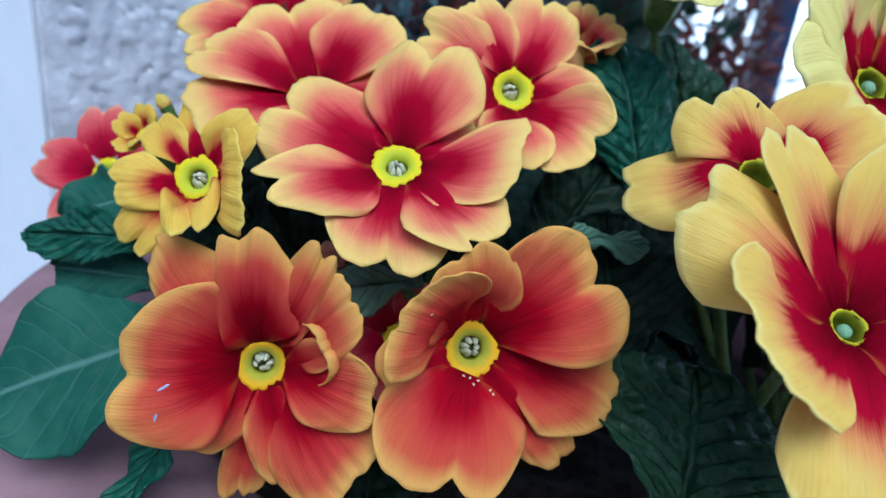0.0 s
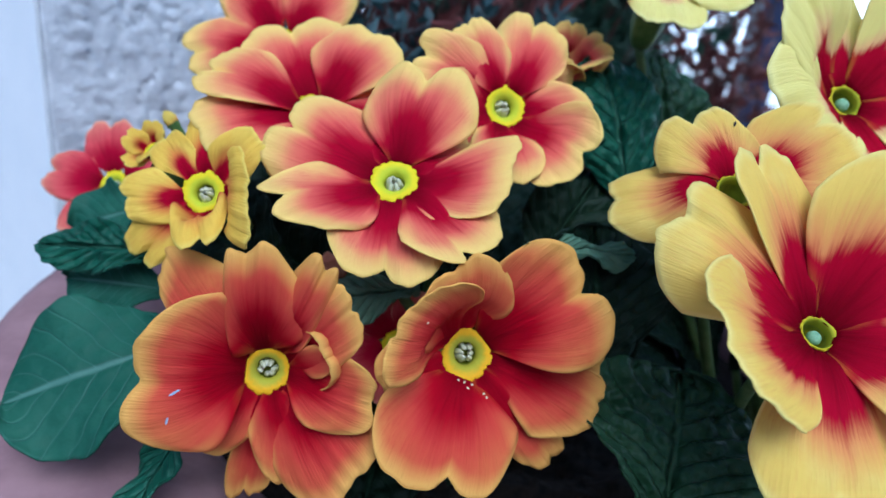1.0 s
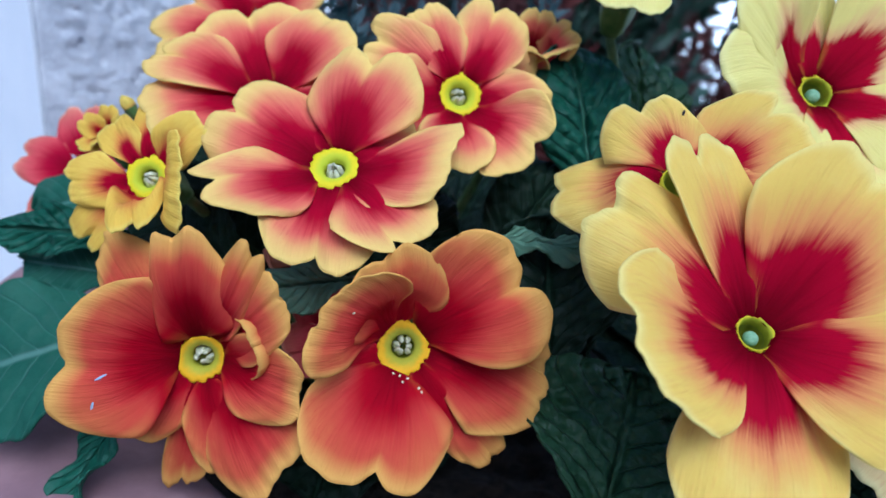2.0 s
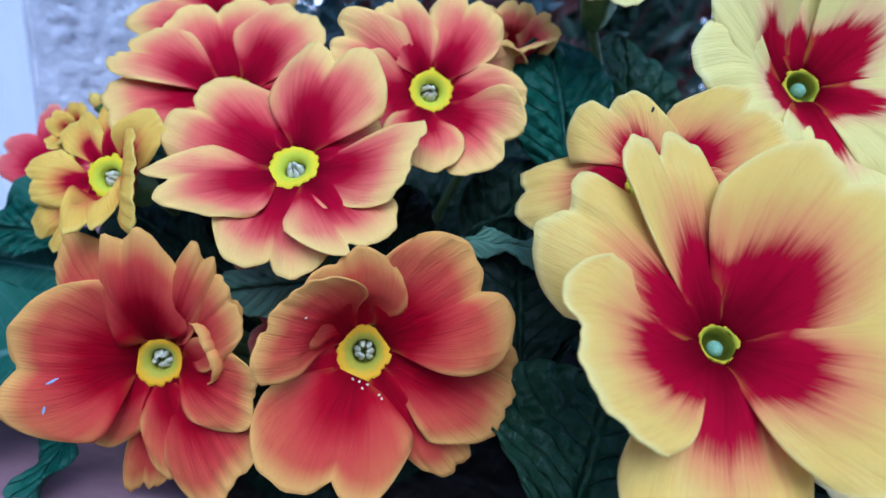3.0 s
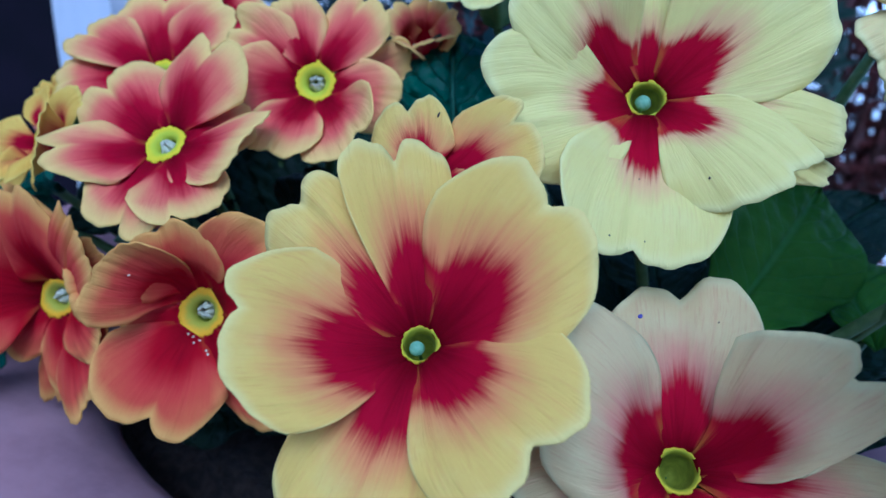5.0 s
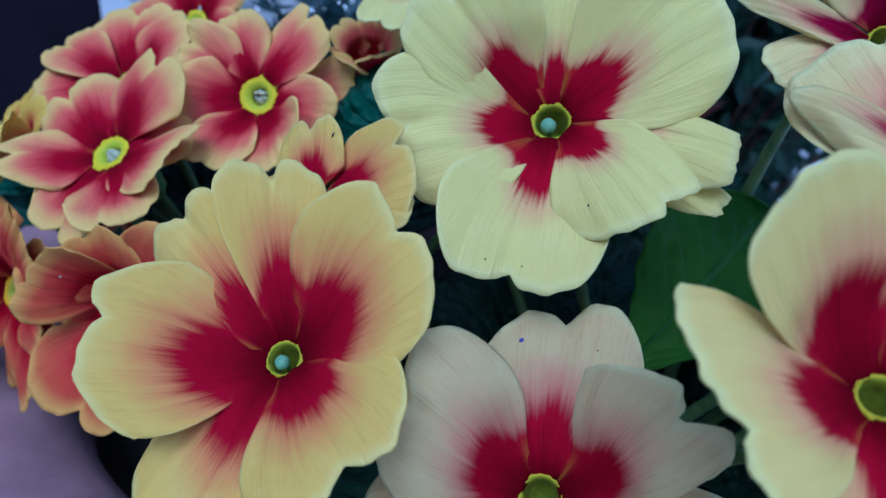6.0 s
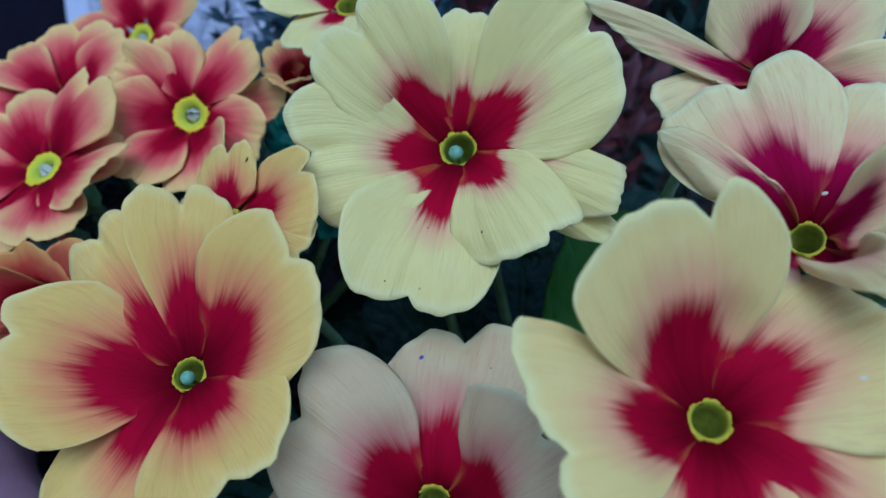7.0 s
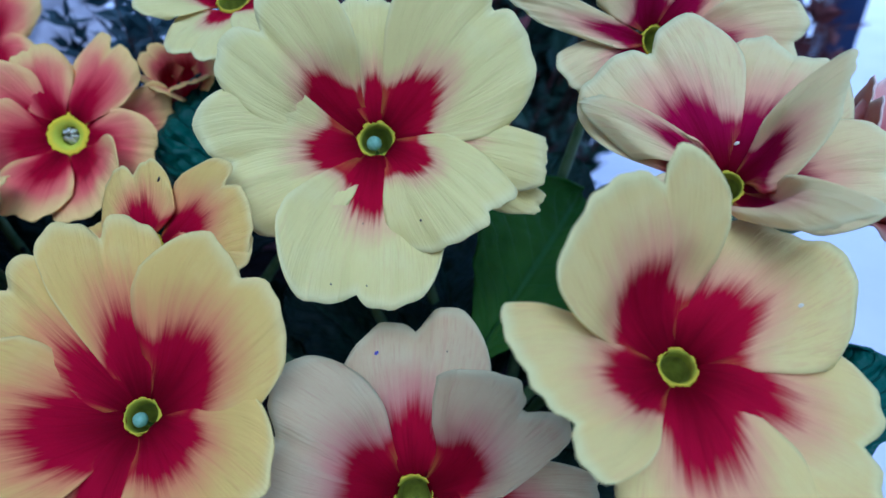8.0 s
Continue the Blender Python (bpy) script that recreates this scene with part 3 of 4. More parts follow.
flower("primrose_flower", (-0.0271, 0.1205, 0.3880), 6, 18, [
    (176, 23.4, 30.2, 25, 0.08, 0.20, 0.060, -0.14, -0.014, 3, -0.06, 0.0, 0.01, 0.53, 0.12),
    (152, 26.8, 15.6, -6, 0.01, -0.08, 0.045, -0.00, -0.193, 1, -0.00, 0.0, -0.14, 0.74, -0.07),
    (100, 27.4, 15.0, 29, 0.06, 0.08, 0.070, -0.09, -0.100, 2, -0.07, 0.0, -0.05, 0.64, 0.34),
    (63, 26.8, 9.0, 33, 0.09, -0.29, 0.070, -0.35, 0.033, 1, -0.11, 0.0, -0.01, 0.46, -0.12),
    (40, 25.0, 14.4, 38, 0.06, 0.10, 0.040, -0.19, 0.037, 0, -0.07, 0.0, 0.03, 0.42, 0.02),
    (313, 28.0, 22.5, 27, 0.01, -0.26, -0.067, 0.26, -0.023, 2, 0.05, 0.0, -0.05, 0.43, 0.26),
    (263, 26.5, 9.0, -8, 0.08, 0.15, 0.007, 0.12, -0.017, 0, 0.03, 0.0, -0.03, 0.26, -0.10),
    (352, 24.0, 16.0, 28, 0.03, 0.05, 0.05, 0.0, 0.0, 2, 0.35, 0.5),
    (24, 22.0, 12.0, 24, 0.03, 0.05, 0.05, 0.0, 0.0, 1, 0.0, 2.4),
    (46, 20.0, 12.0, 24, 0.04, 0.05, 0.05, 0.0, 0.0, 0),
    (225, 19.0, 15.0, 6, 0.05, 0.02, 0.04, 0.0, 0.0, 0),
    (286, 21.0, 13.0, 8, 0.05, 0.02, 0.04, 0.0, 0.0, 0)],
    petal_orange, "orange red primrose with ruffled, rolled petals", "thrum", 0.0046, seed=4, e0=22, eye_mat=eye_amber)
flower("primrose_flower", (0.0103, 0.1206, 0.3945), 8, 28, [
    (39, 25.5, 25.7, 27, 0.12, 0.24, 0.070, 0.07, -0.072, 3, 0.14, 0.0, 0.06, 0.28, -0.10),
    (346, 27.0, 15.5, 8, 0.03, 0.11, 0.003, 0.03, -0.158, 1, 0.00, 0.0, 0.06, 0.36, 0.27),
    (248, 23.8, 27.3, 17, 0.12, 0.06, 0.002, -0.02, 0.043, 2, -0.04, 0.0, -0.08, 0.50, 0.22),
    (138, 22.7, 21.3, 46, 0.05, 0.33, -0.027, -0.02, 0.175, 3, -0.21, 0.0, -0.13, 0.21, 0.40),
    (108, 22.1, 19.0, 47, 0.04, 0.28, 0.040, 0.12, -0.019, 0, 0.04, 0.0, -0.06, 0.48, 0.09),
    (306, 26.9, 12.7, -1, 0.02, 0.04, 0.040, 0.02, 0.059, 0, 0.00, 0.0, -0.01, 0.51, 0.16),
    (352, 27.5, 16.0, 4, 0.03, 0.02, 0.04, 0.0, 0.0, 0),
    (205, 17.0, 17.0, 12, 0.05, 0.02, 0.04, 0.0, 0.0, 0)],
    petal_orange, "orange red primrose with broad heart-shaped petals", "thrum", 0.0049, seed=5, e0=23, eye_mat=eye_amber)
flower("primrose_flower", (0.0633, 0.1007, 0.4140), 2, 52, [
    (45, 28.7, 27.8, 30, 0.08, 0.05, -0.011, 0.15, 0.048, 3, 0.05, 0.0, -0.01, 0.42, 0.13),
    (109, 28.5, 16.3, 23, 0.11, 0.12, 0.006, 0.33, 0.054, 2, 0.08, 0.0, 0.02, 0.15, 0.02),
    (148, 29.9, 18.3, 20, 0.04, -0.19, 0.040, -0.35, 0.025, 1, -0.11, 0.0, -0.02, 0.38, -0.10),
    (205, 26.7, 26.1, 29, 0.11, -0.04, -0.070, -0.20, -0.041, 3, 0.10, 0.0, 0.08, 0.37, -0.35),
    (328, 26.8, 26.8, 24, 0.09, -0.09, -0.038, -0.03, 0.003, 4, 0.27, 0.0, -0.03, 0.32, -0.01),
    (263, 27.4, 25.0, 6, 0.04, -0.02, 0.038, 0.07, -0.002, 0, 0.00, 0.0, -0.06, 0.35, -0.04)],
    petal_yellow, "large yellow primrose with crimson star and green throat", "pin", 0.0030, seed=6, e0=22, crown=1, eye_mat=eye_green)
flower("primrose_flower", (0.0866, 0.1506, 0.4448), 6, 38, [
    (43, 31.4, 30.5, 21, 0.13, 0.11, 0.019, 0.24, 0.019, 3, 0.07, 0.0, 0.06, 0.36, 0.12),
    (153, 28.1, 25.3, 37, 0.17, 0.13, 0.017, -0.13, -0.080, 1, 0.03, 0.0, 0.03, 0.27, 0.02),
    (212, 28.2, 27.7, 25, 0.13, 0.02, 0.069, -0.21, -0.056, 2, -0.19, 0.0, -0.02, 0.41, -0.13),
    (276, 32.6, 27.8, 14, 0.08, 0.35, 0.005, -0.08, -0.034, 4, -0.20, 0.0, 0.01, 0.42, -0.10),
    (331, 29.5, 20.8, 25, 0.08, -0.30, -0.001, -0.05, -0.179, 5, -0.00, 0.0, 0.08, 0.36, 0.27),
    (1, 32.6, 12.5, 14, 0.02, -0.10, 0.051, -0.08, -0.119, 1, -0.02, 0.0, -0.01, 0.36, 0.0),
    (340, 32.8, 8.5, 8, 0.02, 0.05, 0.040, -0.03, 0.008, 0, -0.02, 0.0, 0.05, 0.36, 0.00),
    (98, 26.0, 15.0, 14, 0.06, 0.05, 0.050, 0.0, 0.0, 0)],
    petal_cream, "large cream primrose with crimson star and green throat", "pin", 0.0037, seed=7, e0=15, crown=1, eye_mat=eye_green)
flower("primrose_flower", (0.1044, 0.1106, 0.3967), 5, 50, [
    (168, 30.4, 27.9, 43, 0.07, -0.20, 0.035, -0.00, -0.049, 3, 0.00, 0.0, -0.10, 0.44, 0.05),
    (101, 28.0, 28.3, 8, 0.09, 0.13, 0.040, -0.00, -0.039, 1, -0.00, 0.0, -0.08, 0.38, -0.10),
    (28, 31.5, 18.0, 49, 0.12, -0.17, -0.055, 0.31, 0.150, 4, 0.03, 0.0, -0.08, 0.32, -0.19),
    (2, 31.0, 14.0, 20, 0.03, 0.05, 0.05, 0.0, 0.0, 0),
    (215, 26.0, 24.0, 18, 0.06, 0.05, 0.05, 0.0, 0.0, 1),
    (291, 18.5, 23.0, 16, 0.12, 0.03, 0.050, 0.03, 0.000, 0)],
    petal_blush, "pale blush primrose with crimson heart", "open", 0.0036, seed=8, e0=26, crown=1, eye_mat=eye_green)
flower("primrose_flower", (0.1397, 0.1065, 0.4337), 4, 56, [
    (131, 26.2, 26.4, 51, 0.17, 0.04, -0.070, -0.01, -0.010, 3, 0.06, 0.0, 0.07, 0.27, -0.40),
    (52, 26.6, 26.8, 7, 0.01, -0.23, 0.050, -0.16, -0.049, 2, -0.01, 0.0, -0.10, 0.55, 0.12),
    (341, 24.6, 26.7, 2, 0.11, -0.13, 0.037, -0.03, 0.003, 1, 0.00, 0.0, -0.11, 0.42, 0.04),
    (209, 24.8, 22.7, 36, 0.13, -0.07, -0.006, 0.01, -0.014, 2, -0.05, 0.0, -0.09, 0.15, 0.40),
    (283, 26.0, 24.0, 8, 0.06, 0.05, 0.05, 0.0, 0.0, 0)],
    petal_ivory, "large cream primrose with a raised upper petal", "open", 0.0027, seed=9, e0=23, crown=1, eye_mat=eye_green)
flower("primrose_flower", (0.1466, 0.1315, 0.4508), -15, 40, [
    (138, 25.0, 27.0, 4, 0.13, -0.10, 0.02, 0.0, -0.05, 3, 0.0, 0.0, 0.03, 0.30, -0.12),
    (154, 25.6, 6.0, 7, 0.01, -0.22, 0.070, -0.01, 0.116, 4, 0.01, 0.0, 0.03, 0.54, -0.03),
    (78, 24.3, 23.7, 2, 0.03, -0.16, 0.040, 0.01, -0.016, 1, -0.00, 0.0, 0.03, 0.46, 0.06),
    (49, 21.5, 9.9, 35, 0.01, -0.03, 0.021, -0.17, -0.035, 3, -0.03, 0.0, 0.30, 0.41, 0.15),
    (330, 25.8, 9.3, 50, 0.05, -0.04, 0.017, -0.07, -0.001, 2, -0.03, 0.0, 0.16, 0.48, 0.09),
    (235, 15.0, 15.0, 20),
    (20, 22.0, 18.0, 6, 0.04, 0.02, 0.04, 0.0, 0.0, 0)],
    petal_creamy, "cream primrose with upright cupped petals and magenta heart", "open", 0.0026, seed=10, e0=14, crown=1, eye_mat=eye_green)
flower("primrose_flower", (0.1370, 0.1770, 0.4630), 30, 26, [
    (174, 34.2, 8.9, 11, 0.05, 0.04, -0.003, 0.01, -0.054, 3, 0.01, 0.0, -0.23, 0.30, -0.23),
    (111, 23.3, 21.1, 24, 0.03, -0.21, 0.040, -0.06, 0.023, 2, -0.01, 0.0, -0.04, 0.44, -0.02),
    (50, 26.0, 22.0, 14, 0.04, 0.05, 0.040, 0.00, 0.000, 0, 0.00, 0.0, 0.00, 0.46, 0.00),
    (204, 23.5, 16.1, 16, 0.08, -0.30, 0.037, -0.02, 0.019, 0, -0.00, 0.0, -0.02, 0.15, 0.04),
    (345, 26.7, 18.4, 34, 0.06, 0.22, 0.036, 0.02, 0.058, 1, 0.01, 0.0, 0.03, 0.38, 0.04),
    (265, 20.0, 18.0, 12)],
    petal_creamy, "cream primrose with magenta heart behind the others", "open", 0.0034, seed=11, e0=14, crown=1, eye_mat=eye_green)
flower("primrose_flower", (0.0543, 0.1213, 0.4306), -8, 52, [
    (116, 15.1, 16.3, 11, 0.13, -0.12, 0.024, -0.29, 0.102, 2, -0.10, 0.0, 0.04, 0.55, -0.00),
    (33, 19.2, 19.7, 21, 0.16, -0.11, -0.039, 0.18, 0.009, 1, 0.08, 0.0, -0.10, 0.42, 0.34),
    (181, 20.4, 16.9, -16, 0.06, -0.19, 0.040, -0.04, 0.003, 0, 0.00, 0.0, 0.02, 0.43, -0.11),
    (0, 19.0, 17.0, 12),
    (270, 18.0, 16.0, 4)],
    petal_yellow, "yellow primrose half hidden behind a larger one", "open", 0.0034, seed=12, e0=18, crown=1, eye_mat=eye_green)
flower("primrose_flower", (-0.0252, 0.1569, 0.4306), 0, 52, [
    (168, 22.9, 16.6, 8, 0.09, 0.18, 0.051, -0.01, -0.019, 3, 0.04, 0.0, 0.07, 0.29, 0.01),
    (55, 22.5, 21.3, 18, 0.04, 0.01, 0.043, -0.13, -0.010, 2, -0.04, 0.0, -0.05, 0.36, 0.10),
    (111, 21.5, 24.8, 14, 0.10, 0.09, 0.040, -0.02, 0.019, 0, 0.01, 0.0, -0.03, 0.36, 0.00),
    (205, 24.0, 20.0, 8, 0.06, 0.02, 0.05, 0.0, 0.0, 1),
    (350, 20.0, 16.0, 8),
    (265, 17.0, 17.0, 4)],
    petal_salmon, "orange primrose with broad petals near the wall", "thrum", 0.0044, seed=13, e0=6)
GEN = [(90, 21, 19, 16), (18, 21, 19, 14), (306, 21, 19, 12), (234, 21, 19, 12), (162, 21, 19, 14)]
flower("primrose_flower", (-0.0400, 0.1990, 0.4390), 0, 34, [(a + 36, 23, w, e) for a, L, w, e in GEN], petal_salmon, "salmon primrose at the back by the wall", "thrum", 0.0044, seed=14)
flower("primrose_flower", (0.0320, 0.1790, 0.4390), 20, 62, [(a - 8, 14, 11, e + 42) for a, L, w, e in GEN], petal_salmon, "peach orange primrose half closed at the back", "thrum", 0.0040, seed=15)
flower("primrose_flower", (0.0498, 0.1710, 0.4640), 0, 58, [(a + 30, 18, 17, e) for a, L, w, e in GEN], petal_cream, "cream primrose at the back of the clump", "open", 0.0036, seed=16, crown=1, eye_mat=eye_green)
flower("primrose_flower", (-0.0826, 0.1880, 0.3990), -15, 40, [(a + 20, 17, 15, e) for a, L, w, e in GEN], petal_pink, "dusky pink primrose against the wall", "thrum", 0.0040, seed=17)
flower("primrose_flower", (0.1680, 0.1500, 0.4440), 60, 42, [(a + 25, 21, 17, e + 34) for a, L, w, e in GEN], petal_rose, "rose pink primrose half closed at the bright edge of the pot", "open", 0.0034, seed=18, crown=1, eye_mat=eye_green)
flower("primrose_flower", (-0.0030, 0.1410, 0.3840), 0, 10, [(a + 40, 13, 13, e) for a, L, w, e in GEN], petal_pink, "small dark red primrose deep between larger ones", "thrum", 0.0030, seed=19)
flower("primrose_flower", (-0.0610, 0.1600, 0.4170), -25, 40, [(a + 10, 7.0, 6, 40) for a, L, w, e in GEN], petal_gold, "small golden primrose only half open", "thrum", 0.0022, seed=20)


# buds and small things caught among the flowers
def bud(at, towards, length, material, label, crown=0):
    """A closed bud: a pleated, pointed cup of folded petals in a green calyx on a short stem."""
    n = Vector(towards).normalized()
    m = n.to_track_quat("Z", "Y").to_matrix().to_4x4()
    m.translation = at
    thing = new("primrose_bud")
    thing.matrix_basis = m
    tagged(thing, label, "flower bud", "buds among the primroses")
    prof = [(0.0004, -0.001), (length * 0.20, 0.0), (length * 0.30, length * 0.30), (length * 0.33, length * 0.60), (length * 0.22, length * 0.85), (0.0003, length)]
    part("petals_folded", lathe("petals_folded", prof, material, 30, lambda q, i: 1 + 0.14 * math.cos(5 * q + i * 0.7)), thing)
    part("calyx", lathe("calyx", [(0.0006, -length * 0.5), (length * 0.20, -length * 0.40), (length * 0.26, 0.0), (length * 0.33, length * 0.22), (length * 0.345, length * 0.30)], calyx_mat, 20, lambda q, i: 1 + 0.10 * math.cos(5 * q)), thing)
    inv = m.inverted()
    start = Vector(at) - n * length * 0.45
    foot = CROWNS[crown] + Vector((0.006, -0.004, -0.004))
    part("stem", tube("stem", [inv @ q for q in bend(start, start - n * 0.02 + (foot - start) * 0.3, foot, 10)], [0.0010 + 0.0005 * k / 9 for k in range(10)], stem_mat, 7), thing)


bud((-0.0169, 0.1459, 0.3984), (-0.3, -0.8, 0.5), 0.009, petal_pink, "closed dark red bud between two open flowers")
bud((-0.0575, 0.1640, 0.4225), (-0.6, 0.0, 0.8), 0.0045, petal_gold, "small orange bud behind the golden flower")


def speck(name, near, size, stretch, turn, material, label, category, group=""):
    """A grain or fibre lying on the petal nearest to the given point."""
    spot, nor = None, None
    for me, m in PETALS:
        inv = m.inverted()
        p = inv @ Vector(near)
        for k in range(0, len(me.polygons), 2):
            f = me.polygons[k]
            d = (f.center - p).length
            if spot is None or d < spot[0]:
                spot, nor = (d, m @ f.center), (m.to_3x3() @ f.normal).normalized()
    bm = bmesh.new()
    bmesh.ops.create_icosphere(bm, subdivisions=2, radius=size)
    for q in bm.verts:
        q.co.x *= stretch
        q.co.z *= 0.5
        q.co += Vector((0, noise.noise(q.co * 900) * size * 0.4, 0))
    me = bpy.data.meshes.new(name)
    bm.to_mesh(me)
    bm.free()
    me.materials.append(material)
    ob = new(name, me)
    if nor.y > 0.3:
        nor = -nor
    ob.matrix_basis = Matrix.Translation(spot[1] + nor * size * 0.4) @ nor.to_track_quat("Z", "Y").to_matrix().to_4x4() @ pose(0, 0, 0, 0, 0, turn)
    return tagged(ob, label, category, group)


speck("fibre", (-0.0407, 0.1084, 0.3894), 0.00022, 5.0, 20, fibre_blue, "thin bluish fibre lying on an orange petal", "fibre")
speck("smear", (-0.0415, 0.1063, 0.3850), 0.00022, 3.5, 70, fibre_blue, "whitish dried smear on an orange petal", "smear")
for near in [(0.0104, 0.1155, 0.3908), (0.0111, 0.1152, 0.3904), (0.0118, 0.1160, 0.3909), (0.0093, 0.1159, 0.3915), (0.0143, 0.1145, 0.3894), (0.0149, 0.1144, 0.3892), (0.0020, 0.1092, 0.4066)]:
    speck("pollen_grain", near, 0.00019, 1.5, near[0] * 90000, pollen_cream, "tiny cream pollen grain on a red petal", "pollen grain", "pollen grains")
for near, size in [((0.0990, 0.1321, 0.4388), 0.00020), ((0.0885, 0.1331, 0.4354), 0.00012), ((0.0862, 0.1224, 0.4287), 0.00014), ((0.0920, 0.1252, 0.4282), 0.00012), ((0.1062, 0.1259, 0.4165), 0.00013), ((0.1459, 0.1422, 0.4657), 0.00018)]:
    speck("dirt_speck", near, size, 1.2, near[0] * 70000, dirt_dark, "tiny dark dirt speck on a pale petal", "dirt speck", "specks on the petals")
speck("dirt_speck", (0.0543, 0.1275, 0.4420), 0.00022, 2.4, 80, dirt_dark, "small dark nick in the rim of a yellow petal", "dirt speck", "specks on the petals")
speck("dirt_speck", (0.0940, 0.1243, 0.4152), 0.00035, 1.3, 40, insect_blue, "small blue violet speck on a blush petal", "dirt speck", "specks on the petals")
for near in [(0.1469, 0.1338, 0.4570), (0.1553, 0.1121, 0.4429), (-0.0065, 0.1371, 0.4290)]:
    speck("pale_fleck", near, 0.00026, 1.7, near[1] * 50000, pollen_cream, "tiny pale fleck stuck to a petal", "fleck", "flecks on the petals")


# ---- leaves ----
def leaf(parent, base, tip, facing, width, sag, material, cup=0.10, wrinkle=0.0012, seed=0, twist=0.0, label="", crown=None, tipcurl=0.0):
    """A primrose leaf from base to tip, its face turned to 'facing', arched upwards by sag."""
    base, tip = Vector(base), Vector(tip)
    d = tip - base
    L = d.length
    ax = d.normalized()
    nor = Vector(facing)
    nor = (nor - ax * nor.dot(ax)).normalized()
    side = nor.cross(ax)
    nu, nv = 56, 37
    grid = np.zeros((nu, nv, 3))
    for i in range(nu):
        s = i / (nu - 1)
        w = width / 2 * (0.10 + 0.90 * smoothstep(s / 0.62)) * math.sqrt(max(0.0, 1 - max(0.0, (s - 0.55) / 0.45) ** 2.3)) + 0.0003
        for j in range(nv):
            v = -1 + 2 * j / (nv - 1)
            w2 = w * (1 + 0.020 * math.sin(v * 3 + s * 27 + seed) + 0.008 * math.sin(s * 67 + seed * 2))
            ph = s * 9.0 - abs(v) * 2.6
            ridge = abs((ph % 1) - 0.5) * 2
            q = Vector((s * L * 190, v * w * 190, seed * 3.7))
            h = wrinkle * (0.9 * abs(noise.noise(q)) + 0.5 * noise.noise(q * 2.3) + 0.5 * (0.6 - ridge) * min(1, abs(v) * 4))
            h -= wrinkle * 1.0 * math.exp(-(v / 0.07) ** 2)
            h += cup * w * v * v + sag * L * 4 * s * (1 - s) - tipcurl * L * max(0, s - 0.6) ** 2 * 4
            h += 0.0022 * math.sin(s * 12 + seed + v * 1.3) * abs(v) ** 2
            tw = twist * s
            off = side * (v * w2 * math.cos(tw)) + nor * (v * w2 * math.sin(tw) + h)
            grid[i, j] = base + ax * (L * s) + off
    ob = part("leaf", sheet("leaf", grid, 0.0005, material), parent, label)
    if crown is not None:
        foot = CROWNS[crown] + Vector((0.004 * math.cos(seed * 2.1), 0.004 * math.sin(seed * 2.1), -0.003))
        mid = base * 0.55 + foot * 0.45 - ax * 0.012
        part("leaf_stalk", tube("leaf_stalk", bend(base + ax * 0.004 - nor * 0.0012, mid, foot, 10), [0.0012 + 0.0010 * k / 9 for k in range(10)], stem_mat, 8), ob)
    return ob


plant_a = new("primrose_plant")
plant_a.matrix_basis = Matrix.Translation((0, 0, 0))
tagged(plant_a, "primrose plant with wrinkled dark green leaves in the pot", "plant", "primrose plants")
plant_b = new("primrose_plant")
tagged(plant_b, "primrose plant with broad green leaves in the pot", "plant", "primrose plants")
leaf(plant_a, (-0.0400, 0.1310, 0.3890), (-0.0800, 0.1225, 0.3735), (-0.25, -0.65, 0.75), 0.034, 0.03, leaf_smooth, 0.05, 0.0003, 1, crown=0)
leaf(plant_a, (-0.0530, 0.1485, 0.3985), (-0.0828, 0.1486, 0.3973), (-0.1, -0.85, 0.5), 0.0125, 0.06, leaf_mid, -0.25, 0.0016, 2, 0.4, crown=0)
leaf(plant_a, (-0.0540, 0.1490, 0.3885), (-0.0790, 0.1510, 0.3885), (-0.1, -0.80, 0.6), 0.0175, 0.04, leaf_smooth, 0.05, 0.0003, 3, crown=0)
leaf(plant_a, (-0.0640, 0.1678, 0.4020), (-0.0850, 0.1682, 0.3937), (-0.1, -0.70, 0.7), 0.020, 0.05, leaf_smooth, 0.05, 0.0004, 4, crown=0)
leaf(plant_a, (-0.0420, 0.1225, 0.3745), (-0.0505, 0.1085, 0.3570), (-0.6, -0.7, 0.4), 0.0100, 0.06, leaf_mid, 0.25, 0.0008, 5, crown=0)
leaf(plant_a, (0.0505, 0.1640, 0.4100), (0.0400, 0.1760, 0.4480), (0.1, -0.9, 0.3), 0.026, 0.10, leaf_mid, -0.12, 0.0016, 6, 0.3, crown=0, tipcurl=0.1)
leaf(plant_a, (0.0619, 0.1764, 0.4100), (0.0613, 0.1979, 0.4470), (0.3, -0.8, 0.3), 0.026, 0.08, leaf_dark, 0.08, 0.0014, 7, crown=0)
leaf(plant_a, (0.0403, 0.1260, 0.3850), (0.0365, 0.1450, 0.4140), (0.1, -0.8, 0.5), 0.030, 0.06, leaf_shaded, 0.12, 0.0014, 8, crown=0, tipcurl=-0.12)
leaf(plant_b, (0.0473, 0.0992, 0.3678), (0.0580, 0.1310, 0.3880), (0.0, -0.8, 0.55), 0.043, 0.08, leaf_dark, 0.05, 0.0018, 9, crown=1)
leaf(plant_a, (0.0009, 0.1340, 0.4011), (-0.0204, 0.1320, 0.3970), (0.0, -0.7, 0.7), 0.0110, 0.05, leaf_pale, -0.3, 0.0014, 10, crown=0)
leaf(plant_a, (0.0244, 0.1546, 0.3930), (0.0429, 0.1681, 0.4198), (0.1, -0.7, 0.5), 0.022, 0.05, leaf_shaded, 0.1, 0.0014, 11, crown=0)
